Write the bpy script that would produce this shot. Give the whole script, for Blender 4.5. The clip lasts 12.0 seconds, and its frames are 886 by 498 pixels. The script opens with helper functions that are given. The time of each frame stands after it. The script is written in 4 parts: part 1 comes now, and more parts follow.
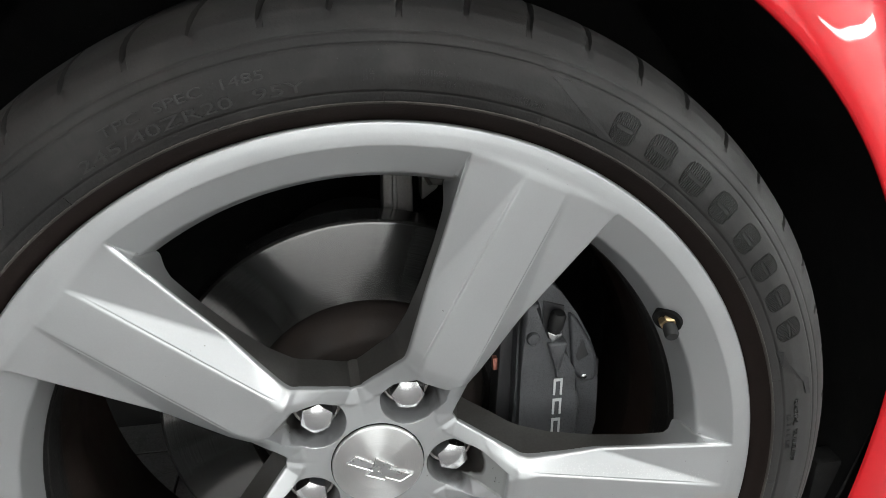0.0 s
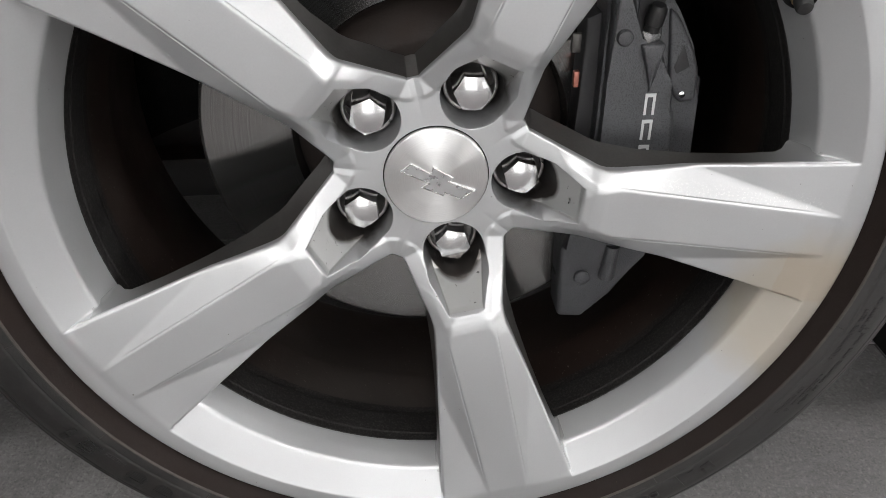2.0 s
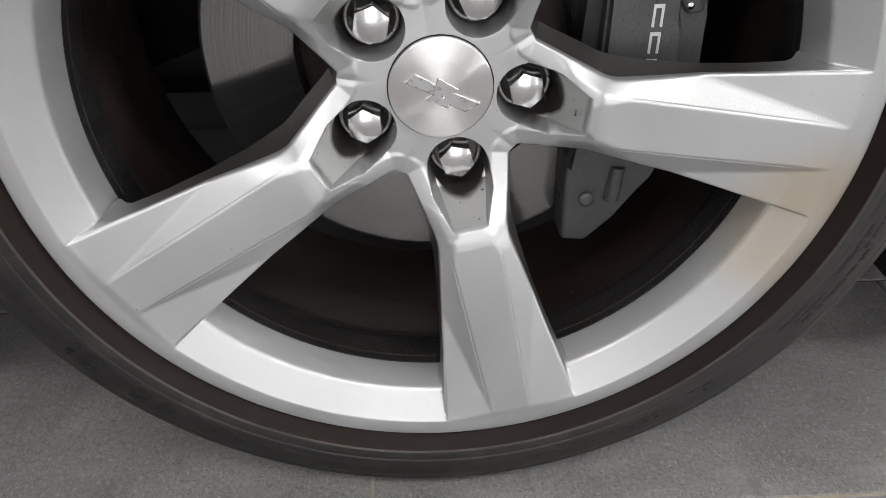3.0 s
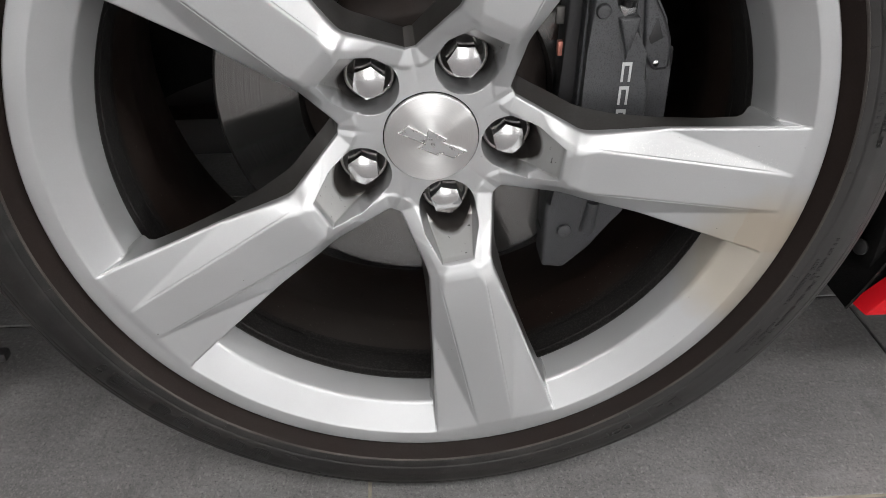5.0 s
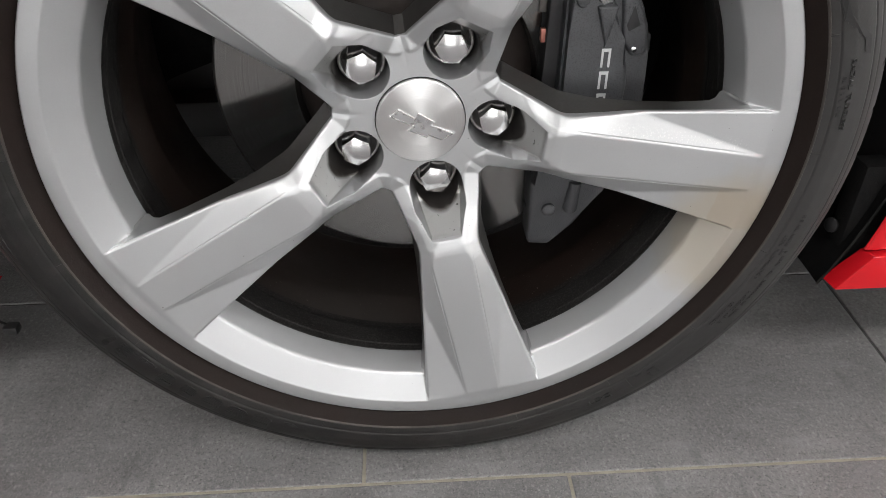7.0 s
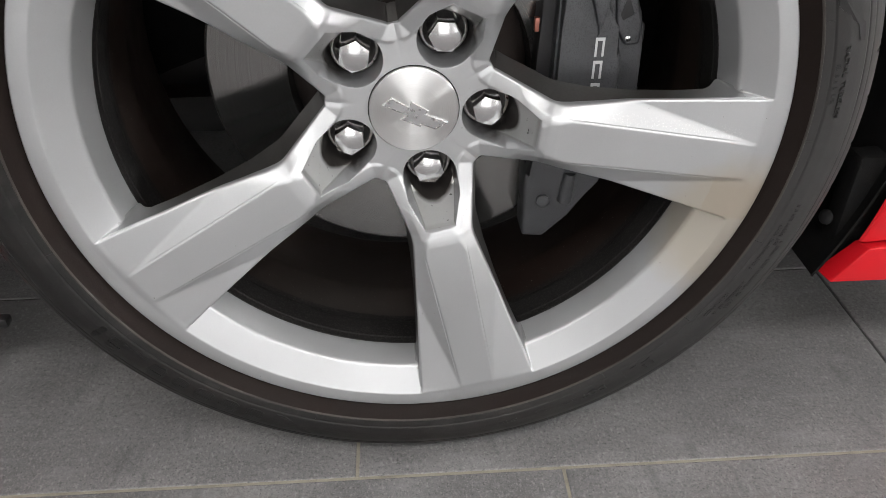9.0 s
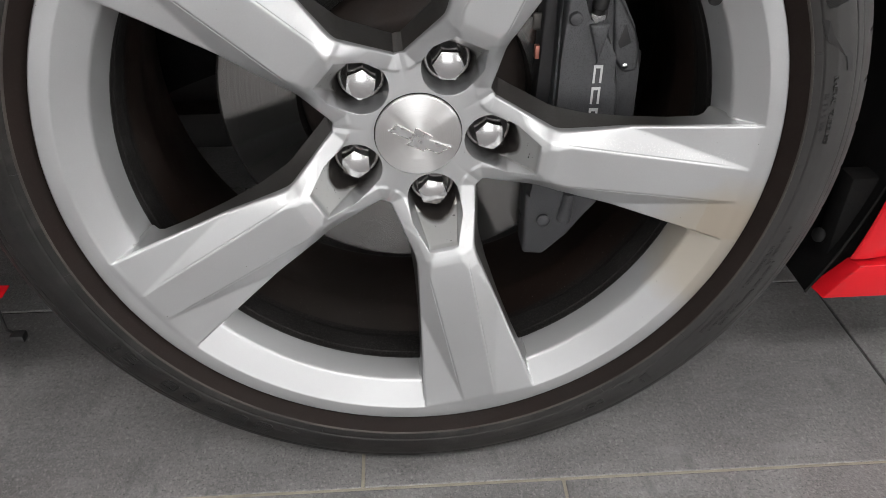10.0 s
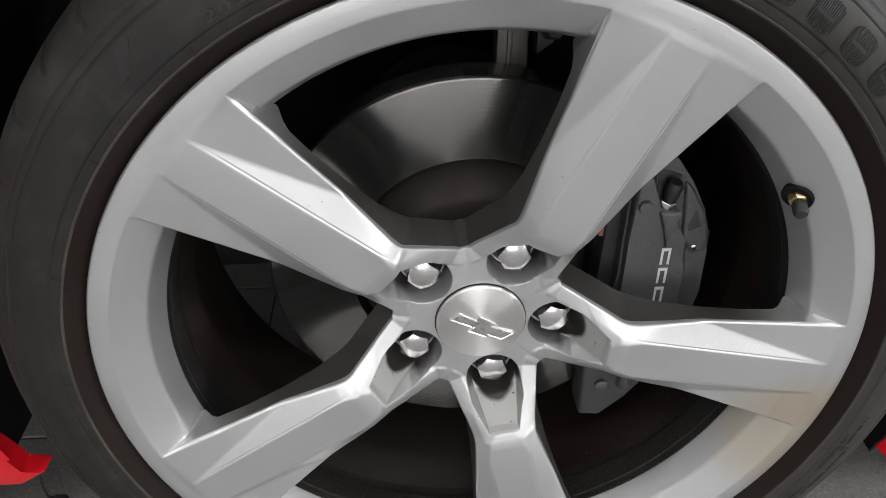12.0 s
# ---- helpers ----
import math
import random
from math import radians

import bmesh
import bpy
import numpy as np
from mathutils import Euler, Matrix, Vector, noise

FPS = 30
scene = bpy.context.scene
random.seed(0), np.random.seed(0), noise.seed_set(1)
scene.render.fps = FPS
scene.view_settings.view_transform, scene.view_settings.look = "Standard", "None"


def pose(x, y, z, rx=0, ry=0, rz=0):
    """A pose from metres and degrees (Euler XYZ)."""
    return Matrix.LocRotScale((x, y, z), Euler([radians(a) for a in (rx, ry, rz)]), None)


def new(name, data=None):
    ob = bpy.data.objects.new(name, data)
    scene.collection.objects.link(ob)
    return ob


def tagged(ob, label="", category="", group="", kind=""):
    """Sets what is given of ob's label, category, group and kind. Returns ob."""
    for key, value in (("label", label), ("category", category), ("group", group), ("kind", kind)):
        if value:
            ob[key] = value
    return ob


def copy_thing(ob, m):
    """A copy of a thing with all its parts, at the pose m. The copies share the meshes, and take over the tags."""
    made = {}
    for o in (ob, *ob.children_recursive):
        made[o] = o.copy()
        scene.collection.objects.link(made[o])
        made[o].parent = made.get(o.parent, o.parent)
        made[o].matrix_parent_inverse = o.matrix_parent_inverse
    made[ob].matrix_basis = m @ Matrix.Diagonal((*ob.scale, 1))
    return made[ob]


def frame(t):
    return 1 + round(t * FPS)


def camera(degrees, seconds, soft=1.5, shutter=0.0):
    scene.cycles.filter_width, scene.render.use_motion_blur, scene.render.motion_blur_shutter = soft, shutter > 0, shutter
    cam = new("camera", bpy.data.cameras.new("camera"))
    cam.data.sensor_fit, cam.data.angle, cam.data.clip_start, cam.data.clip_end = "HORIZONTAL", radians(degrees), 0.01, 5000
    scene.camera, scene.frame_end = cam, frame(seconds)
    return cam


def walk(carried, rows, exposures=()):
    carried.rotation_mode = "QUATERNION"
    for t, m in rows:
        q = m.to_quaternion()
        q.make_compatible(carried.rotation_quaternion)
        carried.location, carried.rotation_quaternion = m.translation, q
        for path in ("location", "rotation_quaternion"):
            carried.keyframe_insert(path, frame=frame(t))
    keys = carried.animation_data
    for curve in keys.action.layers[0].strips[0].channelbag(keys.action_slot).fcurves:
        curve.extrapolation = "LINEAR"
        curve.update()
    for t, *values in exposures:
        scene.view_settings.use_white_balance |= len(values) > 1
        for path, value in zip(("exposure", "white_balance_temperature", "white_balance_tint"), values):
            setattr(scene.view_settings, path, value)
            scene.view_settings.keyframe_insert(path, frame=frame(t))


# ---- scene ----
cam = camera(61.02, 12.0, soft=0.5)
ROWS = [  # seconds, eye, yaw, pitch, roll
    (0.0, -0.0268, -0.4795, 0.7146, -9.30, -22.35, -0.10),
    (0.5, -0.0310, -0.4679, 0.6788, -6.54, -25.19, 0.04),
    (1.0, -0.0164, -0.4601, 0.6385, -3.85, -28.29, -0.64),
    (1.5, -0.0171, -0.4567, 0.5987, -3.36, -30.32, -0.66),
    (2.0, -0.0213, -0.4650, 0.5643, -3.16, -31.27, -0.63),
    (2.5, -0.0238, -0.4776, 0.5338, -2.84, -32.51, -0.67),
    (2.7, -0.0259, -0.4775, 0.5335, -3.06, -33.54, -0.65),
    (4.3, -0.0256, -0.5022, 0.5715, -3.40, -34.78, -0.25),
    (4.5, -0.0249, -0.5004, 0.5838, -3.56, -35.25, -0.25),
    (5.0, -0.0228, -0.5135, 0.5901, -3.52, -34.39, -0.25),
    (5.5, -0.0214, -0.5224, 0.5944, -3.85, -34.30, -0.13),
    (6.0, -0.0186, -0.5357, 0.6018, -3.75, -34.21, -0.22),
    (6.5, -0.0169, -0.5389, 0.6048, -3.68, -35.09, -0.24),
    (7.0, -0.0183, -0.5441, 0.6047, -3.79, -35.65, -0.19),
    (7.2, -0.0240, -0.5496, 0.5985, -4.57, -35.51, 0.14),
    (8.8, -0.0207, -0.5474, 0.5858, -4.43, -35.19, 0.23),
    (9.0, -0.0167, -0.5477, 0.5939, -4.17, -35.39, 0.02),
    (9.5, -0.0159, -0.5472, 0.5950, -4.24, -35.41, 0.06),
    (10.0, -0.0189, -0.5562, 0.6181, -4.03, -35.22, -0.08),
    (10.5, -0.0178, -0.5567, 0.6315, -3.99, -35.25, -0.01),
    (11.0, -0.0296, -0.5441, 0.6494, -3.87, -35.07, -0.01),
    (11.5, -0.0423, -0.5115, 0.6815, -3.76, -34.88, 0.00),
    (12.0, -0.0573, -0.4588, 0.7189, -3.54, -34.07, -0.17),
]
walk(cam, [(t, pose(x, y, z, 90 + pitch, 0, yaw) @ pose(0, 0, 0, 0, 0, roll)) for t, x, y, z, yaw, pitch, roll in ROWS],
     exposures=[(0.0, 0.20, 6350, 5), (1.0, 0.20, 6430, 7), (2.0, 0.20, 6500, 10), (2.5, 0.20, 6500, 10), (4.5, 0.15, 6500, 10), (11.0, 0.15, 6500, 10), (12.0, 0.20, 6500, 9)])

# ---- world ----
WHEEL_Z, PHI = 0.343, radians(-6.63)

world = bpy.data.worlds.new("showroom_air")
scene.world = world
world.use_nodes = True
world.node_tree.nodes["Background"].inputs[0].default_value = (0.9, 0.95, 1.0, 1)
world.node_tree.nodes["Background"].inputs[1].default_value = 0.05


def ceiling_lamp(x, y, z, sx, sy, watts):
    lamp = bpy.data.lights.new("ceiling_lamp", "AREA")
    lamp.shape, lamp.size, lamp.size_y, lamp.energy, lamp.color = "RECTANGLE", sx, sy, watts, (1.0, 0.985, 0.97)
    ob = new("ceiling_lamp", lamp)
    ob.matrix_world = pose(x, y, z)
    return ob


# centre, length, width and watts of each ceiling light: a strip row over the car's flank, panels elsewhere
LAMPS = [(x, -0.16, 1.9, 0.08, 3.0) for x in (-2.15, 0.0, 2.15)]
LAMPS += [(3.5, -0.16, 0.7, 0.20, 3)]
LAMPS += [(x, y, 1.9, 0.6, watts) for y, watts in ((-1.9, 24), (1.6, 12)) for x in (-2.15, 0.0)]
LAMPS += [(2.15, -1.9, 1.9, 0.6, 24), (2.15, 1.6, 1.9, 0.6, 12)]
ROOM_X, ROOM_Y0, ROOM_Y1, ROOM_Z = 4.0, -3.36, 3.18, 3.0
for lx, ly, long, wide, watts in LAMPS:
    ceiling_lamp(lx, ly, ROOM_Z - 0.075, long, wide, watts)


# lamps behind three unseen front windows, added to light the wheel from the front
FILL_WINDOWS, WIN_Z0, WIN_Z1 = ((-3.20, -2.60), (-0.95, 0.95), (2.00, 3.50)), 0.06, 2.80
for wx0, wx1 in FILL_WINDOWS:
    front_fill = bpy.data.lights.new("front_fill", "AREA")
    front_fill.shape, front_fill.size, front_fill.size_y, front_fill.energy, front_fill.color = "RECTANGLE", wx1 - wx0, WIN_Z1 - WIN_Z0, 14.0 * (wx1 - wx0), (1.0, 0.985, 0.975)
    new("front_fill", front_fill).matrix_world = pose((wx0 + wx1) / 2, ROOM_Y0 - 0.11, (WIN_Z0 + WIN_Z1) / 2, 90, 0, 0)


# unseen lit slot, added for the fender's streak and light from the right
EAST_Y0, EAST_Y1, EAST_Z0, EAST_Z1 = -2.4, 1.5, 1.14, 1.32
side_light = bpy.data.lights.new("side_fill", "AREA")
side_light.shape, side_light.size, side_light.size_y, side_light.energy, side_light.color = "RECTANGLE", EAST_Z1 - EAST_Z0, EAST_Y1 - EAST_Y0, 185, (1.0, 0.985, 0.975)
new("side_fill", side_light).matrix_world = pose(ROOM_X + 0.11, (EAST_Y0 + EAST_Y1) / 2, (EAST_Z0 + EAST_Z1) / 2, 0, 90, 0)

# ---- materials ----
def material(name, colour, rough=0.5, metal=0.0, vary=0.12, scale=20.0, fine=250.0, bump=0.1, fine_bump=0.05, coat=0.0,
             rough_vary=0.1, spec=0.5, second=None, second_amount=0.0, second_scale=6.0, aniso=0.0):
    m = bpy.data.materials.new(name)
    m.use_nodes = True
    nt = m.node_tree
    b = nt.nodes["Principled BSDF"]
    co = nt.nodes.new("ShaderNodeTexCoord")
    info = nt.nodes.new("ShaderNodeObjectInfo")
    shift = nt.nodes.new("ShaderNodeVectorMath")
    shift.operation = "MULTIPLY_ADD"
    nt.links.new(info.outputs["Random"], shift.inputs[0])
    shift.inputs[1].default_value = (3.1, 5.7, 2.3)
    nt.links.new(co.outputs["Object"], shift.inputs[2])

    def tex(s, detail=4.0):
        n = nt.nodes.new("ShaderNodeTexNoise")
        n.inputs["Scale"].default_value, n.inputs["Detail"].default_value = s, detail
        nt.links.new(shift.outputs[0], n.inputs["Vector"])
        return n

    coarse, grain = tex(scale), tex(fine, 2.0)
    add = nt.nodes.new("ShaderNodeMath")
    add.operation = "MULTIPLY_ADD"
    nt.links.new(grain.outputs["Fac"], add.inputs[0])
    add.inputs[1].default_value = 0.6
    nt.links.new(coarse.outputs["Fac"], add.inputs[2])
    ramp = nt.nodes.new("ShaderNodeMapRange")
    ramp.inputs["From Min"].default_value, ramp.inputs["From Max"].default_value = 0.45, 1.15
    ramp.inputs["To Min"].default_value, ramp.inputs["To Max"].default_value = 1 - vary, 1 + vary
    nt.links.new(add.outputs[0], ramp.inputs["Value"])
    mul = nt.nodes.new("ShaderNodeMix")
    mul.data_type, mul.blend_type = "RGBA", "MULTIPLY"
    mul.inputs["Factor"].default_value = 1.0
    mul.inputs[6].default_value = (*colour, 1)
    nt.links.new(ramp.outputs[0], mul.inputs[7])
    out = mul.outputs[2]
    if second:
        stain = tex(second_scale, 6.0)
        step = nt.nodes.new("ShaderNodeMapRange")
        step.inputs["From Min"].default_value, step.inputs["From Max"].default_value = 0.48, 0.72
        step.inputs["To Max"].default_value = second_amount
        nt.links.new(stain.outputs["Fac"], step.inputs["Value"])
        mix = nt.nodes.new("ShaderNodeMix")
        mix.data_type = "RGBA"
        nt.links.new(step.outputs[0], mix.inputs["Factor"])
        nt.links.new(out, mix.inputs[6])
        mix.inputs[7].default_value = (*second, 1)
        out = mix.outputs[2]
    nt.links.new(out, b.inputs["Base Color"])
    rr = nt.nodes.new("ShaderNodeMapRange")
    rr.inputs["From Min"].default_value, rr.inputs["From Max"].default_value = 0.3, 0.7
    rr.inputs["To Min"].default_value, rr.inputs["To Max"].default_value = max(0.02, rough - rough_vary), min(1, rough + rough_vary)
    nt.links.new(coarse.outputs["Fac"], rr.inputs["Value"])
    nt.links.new(rr.outputs[0], b.inputs["Roughness"])
    b.inputs["Metallic"].default_value = metal
    b.inputs["Specular IOR Level"].default_value = spec
    b.inputs["Coat Weight"].default_value = coat
    b.inputs["Coat Roughness"].default_value = 0.12
    if aniso:
        b.inputs["Anisotropic"].default_value = aniso
        b.inputs["Anisotropic Rotation"].default_value = 0.25
        tan = nt.nodes.new("ShaderNodeTangent")
        tan.direction_type, tan.axis = "RADIAL", "Y"
        nt.links.new(tan.outputs[0], b.inputs["Tangent"])
    b1, b2 = nt.nodes.new("ShaderNodeBump"), nt.nodes.new("ShaderNodeBump")
    b1.inputs["Strength"].default_value, b1.inputs["Distance"].default_value = bump, 0.002
    b2.inputs["Strength"].default_value, b2.inputs["Distance"].default_value = fine_bump, 0.0006
    nt.links.new(coarse.outputs["Fac"], b1.inputs["Height"])
    nt.links.new(grain.outputs["Fac"], b2.inputs["Height"])
    nt.links.new(b1.outputs[0], b2.inputs["Normal"])
    nt.links.new(b2.outputs[0], b.inputs["Normal"])
    return m


def glow(name, colour, strength):
    m = bpy.data.materials.new(name)
    m.use_nodes = True
    b = m.node_tree.nodes["Principled BSDF"]
    b.inputs["Base Color"].default_value = (0.8, 0.8, 0.8, 1)
    b.inputs["Emission Color"].default_value = (*colour, 1)
    b.inputs["Emission Strength"].default_value = strength
    return m


def stained_silver(name, colour=(0.50, 0.51, 0.52), rough=0.41, coat=0.5):
    """Silver wheel paint with a tan grime patch by one spoke end."""
    m = material(name, colour, rough, 0.78, vary=0.04, scale=14, fine=900, bump=0.008, fine_bump=0.03, coat=coat, rough_vary=0.05)
    nt = m.node_tree
    b = nt.nodes["Principled BSDF"]
    b.inputs["Coat Roughness"].default_value = 0.06
    src = b.inputs["Base Color"].links[0].from_socket
    geo = nt.nodes.new("ShaderNodeNewGeometry")
    noise_n = nt.nodes.new("ShaderNodeTexNoise")
    noise_n.inputs["Scale"].default_value, noise_n.inputs["Detail"].default_value = 45, 5
    nt.links.new(geo.outputs["Position"], noise_n.inputs["Vector"])
    sub = nt.nodes.new("ShaderNodeVectorMath")
    sub.operation = "DISTANCE"
    nt.links.new(geo.outputs["Position"], sub.inputs[0])
    sub.inputs[1].default_value = (0.252, -0.05, WHEEL_Z - 0.092)
    wob = nt.nodes.new("ShaderNodeMath")
    wob.operation = "MULTIPLY_ADD"
    nt.links.new(noise_n.outputs["Fac"], wob.inputs[0])
    wob.inputs[1].default_value = 0.03
    nt.links.new(sub.outputs["Value"], wob.inputs[2])
    mr = nt.nodes.new("ShaderNodeMapRange")
    mr.inputs["From Min"].default_value, mr.inputs["From Max"].default_value = 0.088, 0.058
    mr.inputs["To Max"].default_value = 0.8
    nt.links.new(wob.outputs[0], mr.inputs["Value"])
    mix = nt.nodes.new("ShaderNodeMix")
    mix.data_type = "RGBA"
    nt.links.new(mr.outputs[0], mix.inputs["Factor"])
    nt.links.new(src, mix.inputs[6])
    mix.inputs[7].default_value = (0.50, 0.455, 0.375, 1)
    # a tan film with a sharp edge over the end of that spoke, and a lamp highlight broken by rough paint, painted as
    # white specks along its upper flank
    along = nt.nodes.new("ShaderNodeVectorMath")
    along.operation = "DOT_PRODUCT"
    nt.links.new(geo.outputs["Position"], along.inputs[0])
    along.inputs[1].default_value = (math.cos(PHI), 0, math.sin(PHI))
    across = nt.nodes.new("ShaderNodeVectorMath")
    across.operation = "DOT_PRODUCT"
    nt.links.new(geo.outputs["Position"], across.inputs[0])
    across.inputs[1].default_value = (-math.sin(PHI), 0, math.cos(PHI))
    torn = nt.nodes.new("ShaderNodeMath")
    torn.operation = "MULTIPLY_ADD"
    nt.links.new(noise_n.outputs["Fac"], torn.inputs[0])
    torn.inputs[1].default_value = 0.010
    nt.links.new(along.outputs["Value"], torn.inputs[2])

    def between(socket, lo, hi, top=1.0):
        r = nt.nodes.new("ShaderNodeMapRange")
        r.inputs["From Min"].default_value, r.inputs["From Max"].default_value, r.inputs["To Max"].default_value = lo, hi, top
        nt.links.new(socket, r.inputs["Value"])
        return r.outputs[0]

    def times(p, q):
        r = nt.nodes.new("ShaderNodeMath")
        r.operation = "MULTIPLY"
        nt.links.new(p, r.inputs[0])
        nt.links.new(q, r.inputs[1])
        return r.outputs[0]

    base_u, base_v = WHEEL_Z * math.sin(PHI), WHEEL_Z * math.cos(PHI)
    film = times(between(torn.outputs[0], base_u + 0.2385, base_u + 0.2397, 0.55), times(between(across.outputs["Value"], base_v - 0.012, base_v - 0.024), between(across.outputs["Value"], base_v - 0.0525, base_v - 0.0495)))
    tan_mix = nt.nodes.new("ShaderNodeMix")
    tan_mix.data_type = "RGBA"
    nt.links.new(film, tan_mix.inputs["Factor"])
    nt.links.new(mix.outputs[2], tan_mix.inputs[6])
    tan_mix.inputs[7].default_value = (0.48, 0.41, 0.32, 1)
    glint_noise = nt.nodes.new("ShaderNodeTexNoise")
    glint_noise.inputs["Scale"].default_value, glint_noise.inputs["Detail"].default_value = 800, 3
    nt.links.new(geo.outputs["Position"], glint_noise.inputs["Vector"])
    glint = times(between(glint_noise.outputs["Fac"], 0.56, 0.68, 0.35), times(times(between(along.outputs["Value"], base_u + 0.118, base_u + 0.15), between(along.outputs["Value"], base_u + 0.252, base_u + 0.235)),
                                                                        times(between(across.outputs["Value"], base_v + 0.0155, base_v + 0.0185), between(across.outputs["Value"], base_v + 0.029, base_v + 0.021))))
    glint_mix = nt.nodes.new("ShaderNodeMix")
    glint_mix.data_type = "RGBA"
    nt.links.new(glint, glint_mix.inputs["Factor"])
    nt.links.new(tan_mix.outputs[2], glint_mix.inputs[6])
    glint_mix.inputs[7].default_value = (0.82, 0.82, 0.80, 1)
    mix = glint_mix
    # brake dust round the nut holes and dark specks
    co = nt.nodes.new("ShaderNodeTexCoord")
    flat = nt.nodes.new("ShaderNodeVectorMath")
    flat.operation = "MULTIPLY"
    nt.links.new(co.outputs["Object"], flat.inputs[0])
    flat.inputs[1].default_value = (1, 0, 1)
    far = nt.nodes.new("ShaderNodeVectorMath")
    far.operation = "DISTANCE"
    nt.links.new(flat.outputs[0], far.inputs[0])
    far.inputs[1].default_value = (0.062, 0, 0)
    wob2 = nt.nodes.new("ShaderNodeMath")
    wob2.operation = "MULTIPLY_ADD"
    nt.links.new(noise_n.outputs["Fac"], wob2.inputs[0])
    wob2.inputs[1].default_value = -0.003
    nt.links.new(far.outputs["Value"], wob2.inputs[2])
    dust = nt.nodes.new("ShaderNodeMapRange")
    dust.inputs["From Min"].default_value, dust.inputs["From Max"].default_value = 0.0208, 0.0188
    dust.inputs["To Max"].default_value = 0.93
    nt.links.new(wob2.outputs[0], dust.inputs["Value"])
    mix2 = nt.nodes.new("ShaderNodeMix")
    mix2.data_type = "RGBA"
    nt.links.new(dust.outputs[0], mix2.inputs["Factor"])
    nt.links.new(mix.outputs[2], mix2.inputs[6])
    mix2.inputs[7].default_value = (0.040, 0.032, 0.027, 1)
    speck = nt.nodes.new("ShaderNodeTexNoise")
    speck.inputs["Scale"].default_value, speck.inputs["Detail"].default_value = 330, 1
    nt.links.new(geo.outputs["Position"], speck.inputs["Vector"])
    cut = nt.nodes.new("ShaderNodeMapRange")
    cut.inputs["From Min"].default_value, cut.inputs["From Max"].default_value = 0.80, 0.84
    cut.inputs["To Max"].default_value = 0.7
    nt.links.new(speck.outputs["Fac"], cut.inputs["Value"])
    mix3 = nt.nodes.new("ShaderNodeMix")
    mix3.data_type = "RGBA"
    nt.links.new(cut.outputs[0], mix3.inputs["Factor"])
    nt.links.new(mix2.outputs[2], mix3.inputs[6])
    mix3.inputs[7].default_value = (0.12, 0.11, 0.10, 1)
    nt.links.new(mix3.outputs[2], b.inputs["Base Color"])
    return m


SILVER = stained_silver("silver_wheel_paint")
def shaded_wall():
    """Dusty silver side walls, their shade put into the colour and thinning out towards the rim."""
    m = material("shaded_dusty_silver", (0.13, 0.126, 0.122), 0.42, 0.78, vary=0.18, scale=22, fine=500, bump=0.02, fine_bump=0.05, coat=0.4,
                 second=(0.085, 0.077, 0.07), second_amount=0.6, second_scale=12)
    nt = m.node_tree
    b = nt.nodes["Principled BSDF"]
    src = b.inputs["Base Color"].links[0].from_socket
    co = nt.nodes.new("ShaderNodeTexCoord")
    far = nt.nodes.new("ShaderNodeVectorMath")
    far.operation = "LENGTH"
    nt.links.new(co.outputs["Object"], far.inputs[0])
    unshaded = nt.nodes.new("ShaderNodeMapRange")
    unshaded.inputs["From Min"].default_value, unshaded.inputs["From Max"].default_value = 0.19, 0.252
    nt.links.new(far.outputs["Value"], unshaded.inputs["Value"])
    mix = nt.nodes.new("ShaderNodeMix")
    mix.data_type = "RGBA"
    nt.links.new(unshaded.outputs[0], mix.inputs["Factor"])
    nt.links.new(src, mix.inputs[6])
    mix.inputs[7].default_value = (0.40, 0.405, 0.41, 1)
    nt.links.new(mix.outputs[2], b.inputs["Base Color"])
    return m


SHADED_DUSTY = shaded_wall()
# pocket floors: dust film and duller reflections both put into the colour
POCKET = stained_silver("darker_pocket_silver", (0.45, 0.455, 0.45), 0.38, 0.5)
CHROME = material("chrome", (0.80, 0.80, 0.81), 0.20, 1.0, vary=0.04, scale=120, fine=900, bump=0.004, fine_bump=0.0, rough_vary=0.03)
EMBLEM = material("emblem_chrome", (0.8, 0.8, 0.8), 0.2, 1.0, vary=0.05, scale=200, fine=2500, bump=0.0, fine_bump=0.0)
EMBLEM_FIELD = material("emblem_field", (0.60, 0.60, 0.61), 0.34, 0.95, vary=0.03, scale=300, fine=2500, bump=0.0, fine_bump=0.0)
RUBBER = material("tyre_rubber", (0.0098, 0.0094, 0.0093), 0.64, 0.0, spec=0.3, vary=0.34, scale=16, fine=500, bump=0.07, fine_bump=0.26,
                  second=(0.0145, 0.0118, 0.0105), second_amount=0.6, second_scale=9)
RUBBER_RIDGE = material("tyre_bead_rubber", (0.0115, 0.0076, 0.0064), 0.66, 0.0, spec=0.15, vary=0.24, scale=24, fine=600, bump=0.05, fine_bump=0.16)
RUBBER_PALE = material("pale_rubber", (0.046, 0.040, 0.036), 0.62, 0.0, spec=0.3, vary=0.35, scale=30, fine=500, bump=0.05, fine_bump=0.3,
                       second=(0.012, 0.0105, 0.010), second_amount=0.8, second_scale=14)
RUBBER_TEXT = material("tyre_lettering", (0.014, 0.0135, 0.0135), 0.6, 0.0, spec=0.3, vary=0.15, scale=60, fine=900, bump=0.02, fine_bump=0.1)
# lighter than the sidewall: the relief's highlights put into the colour
RUBBER_LETTER = material("tyre_raised_letter", (0.0185, 0.0180, 0.0177), 0.52, 0.0, spec=0.4, vary=0.15, scale=60, fine=900, bump=0.02, fine_bump=0.1)
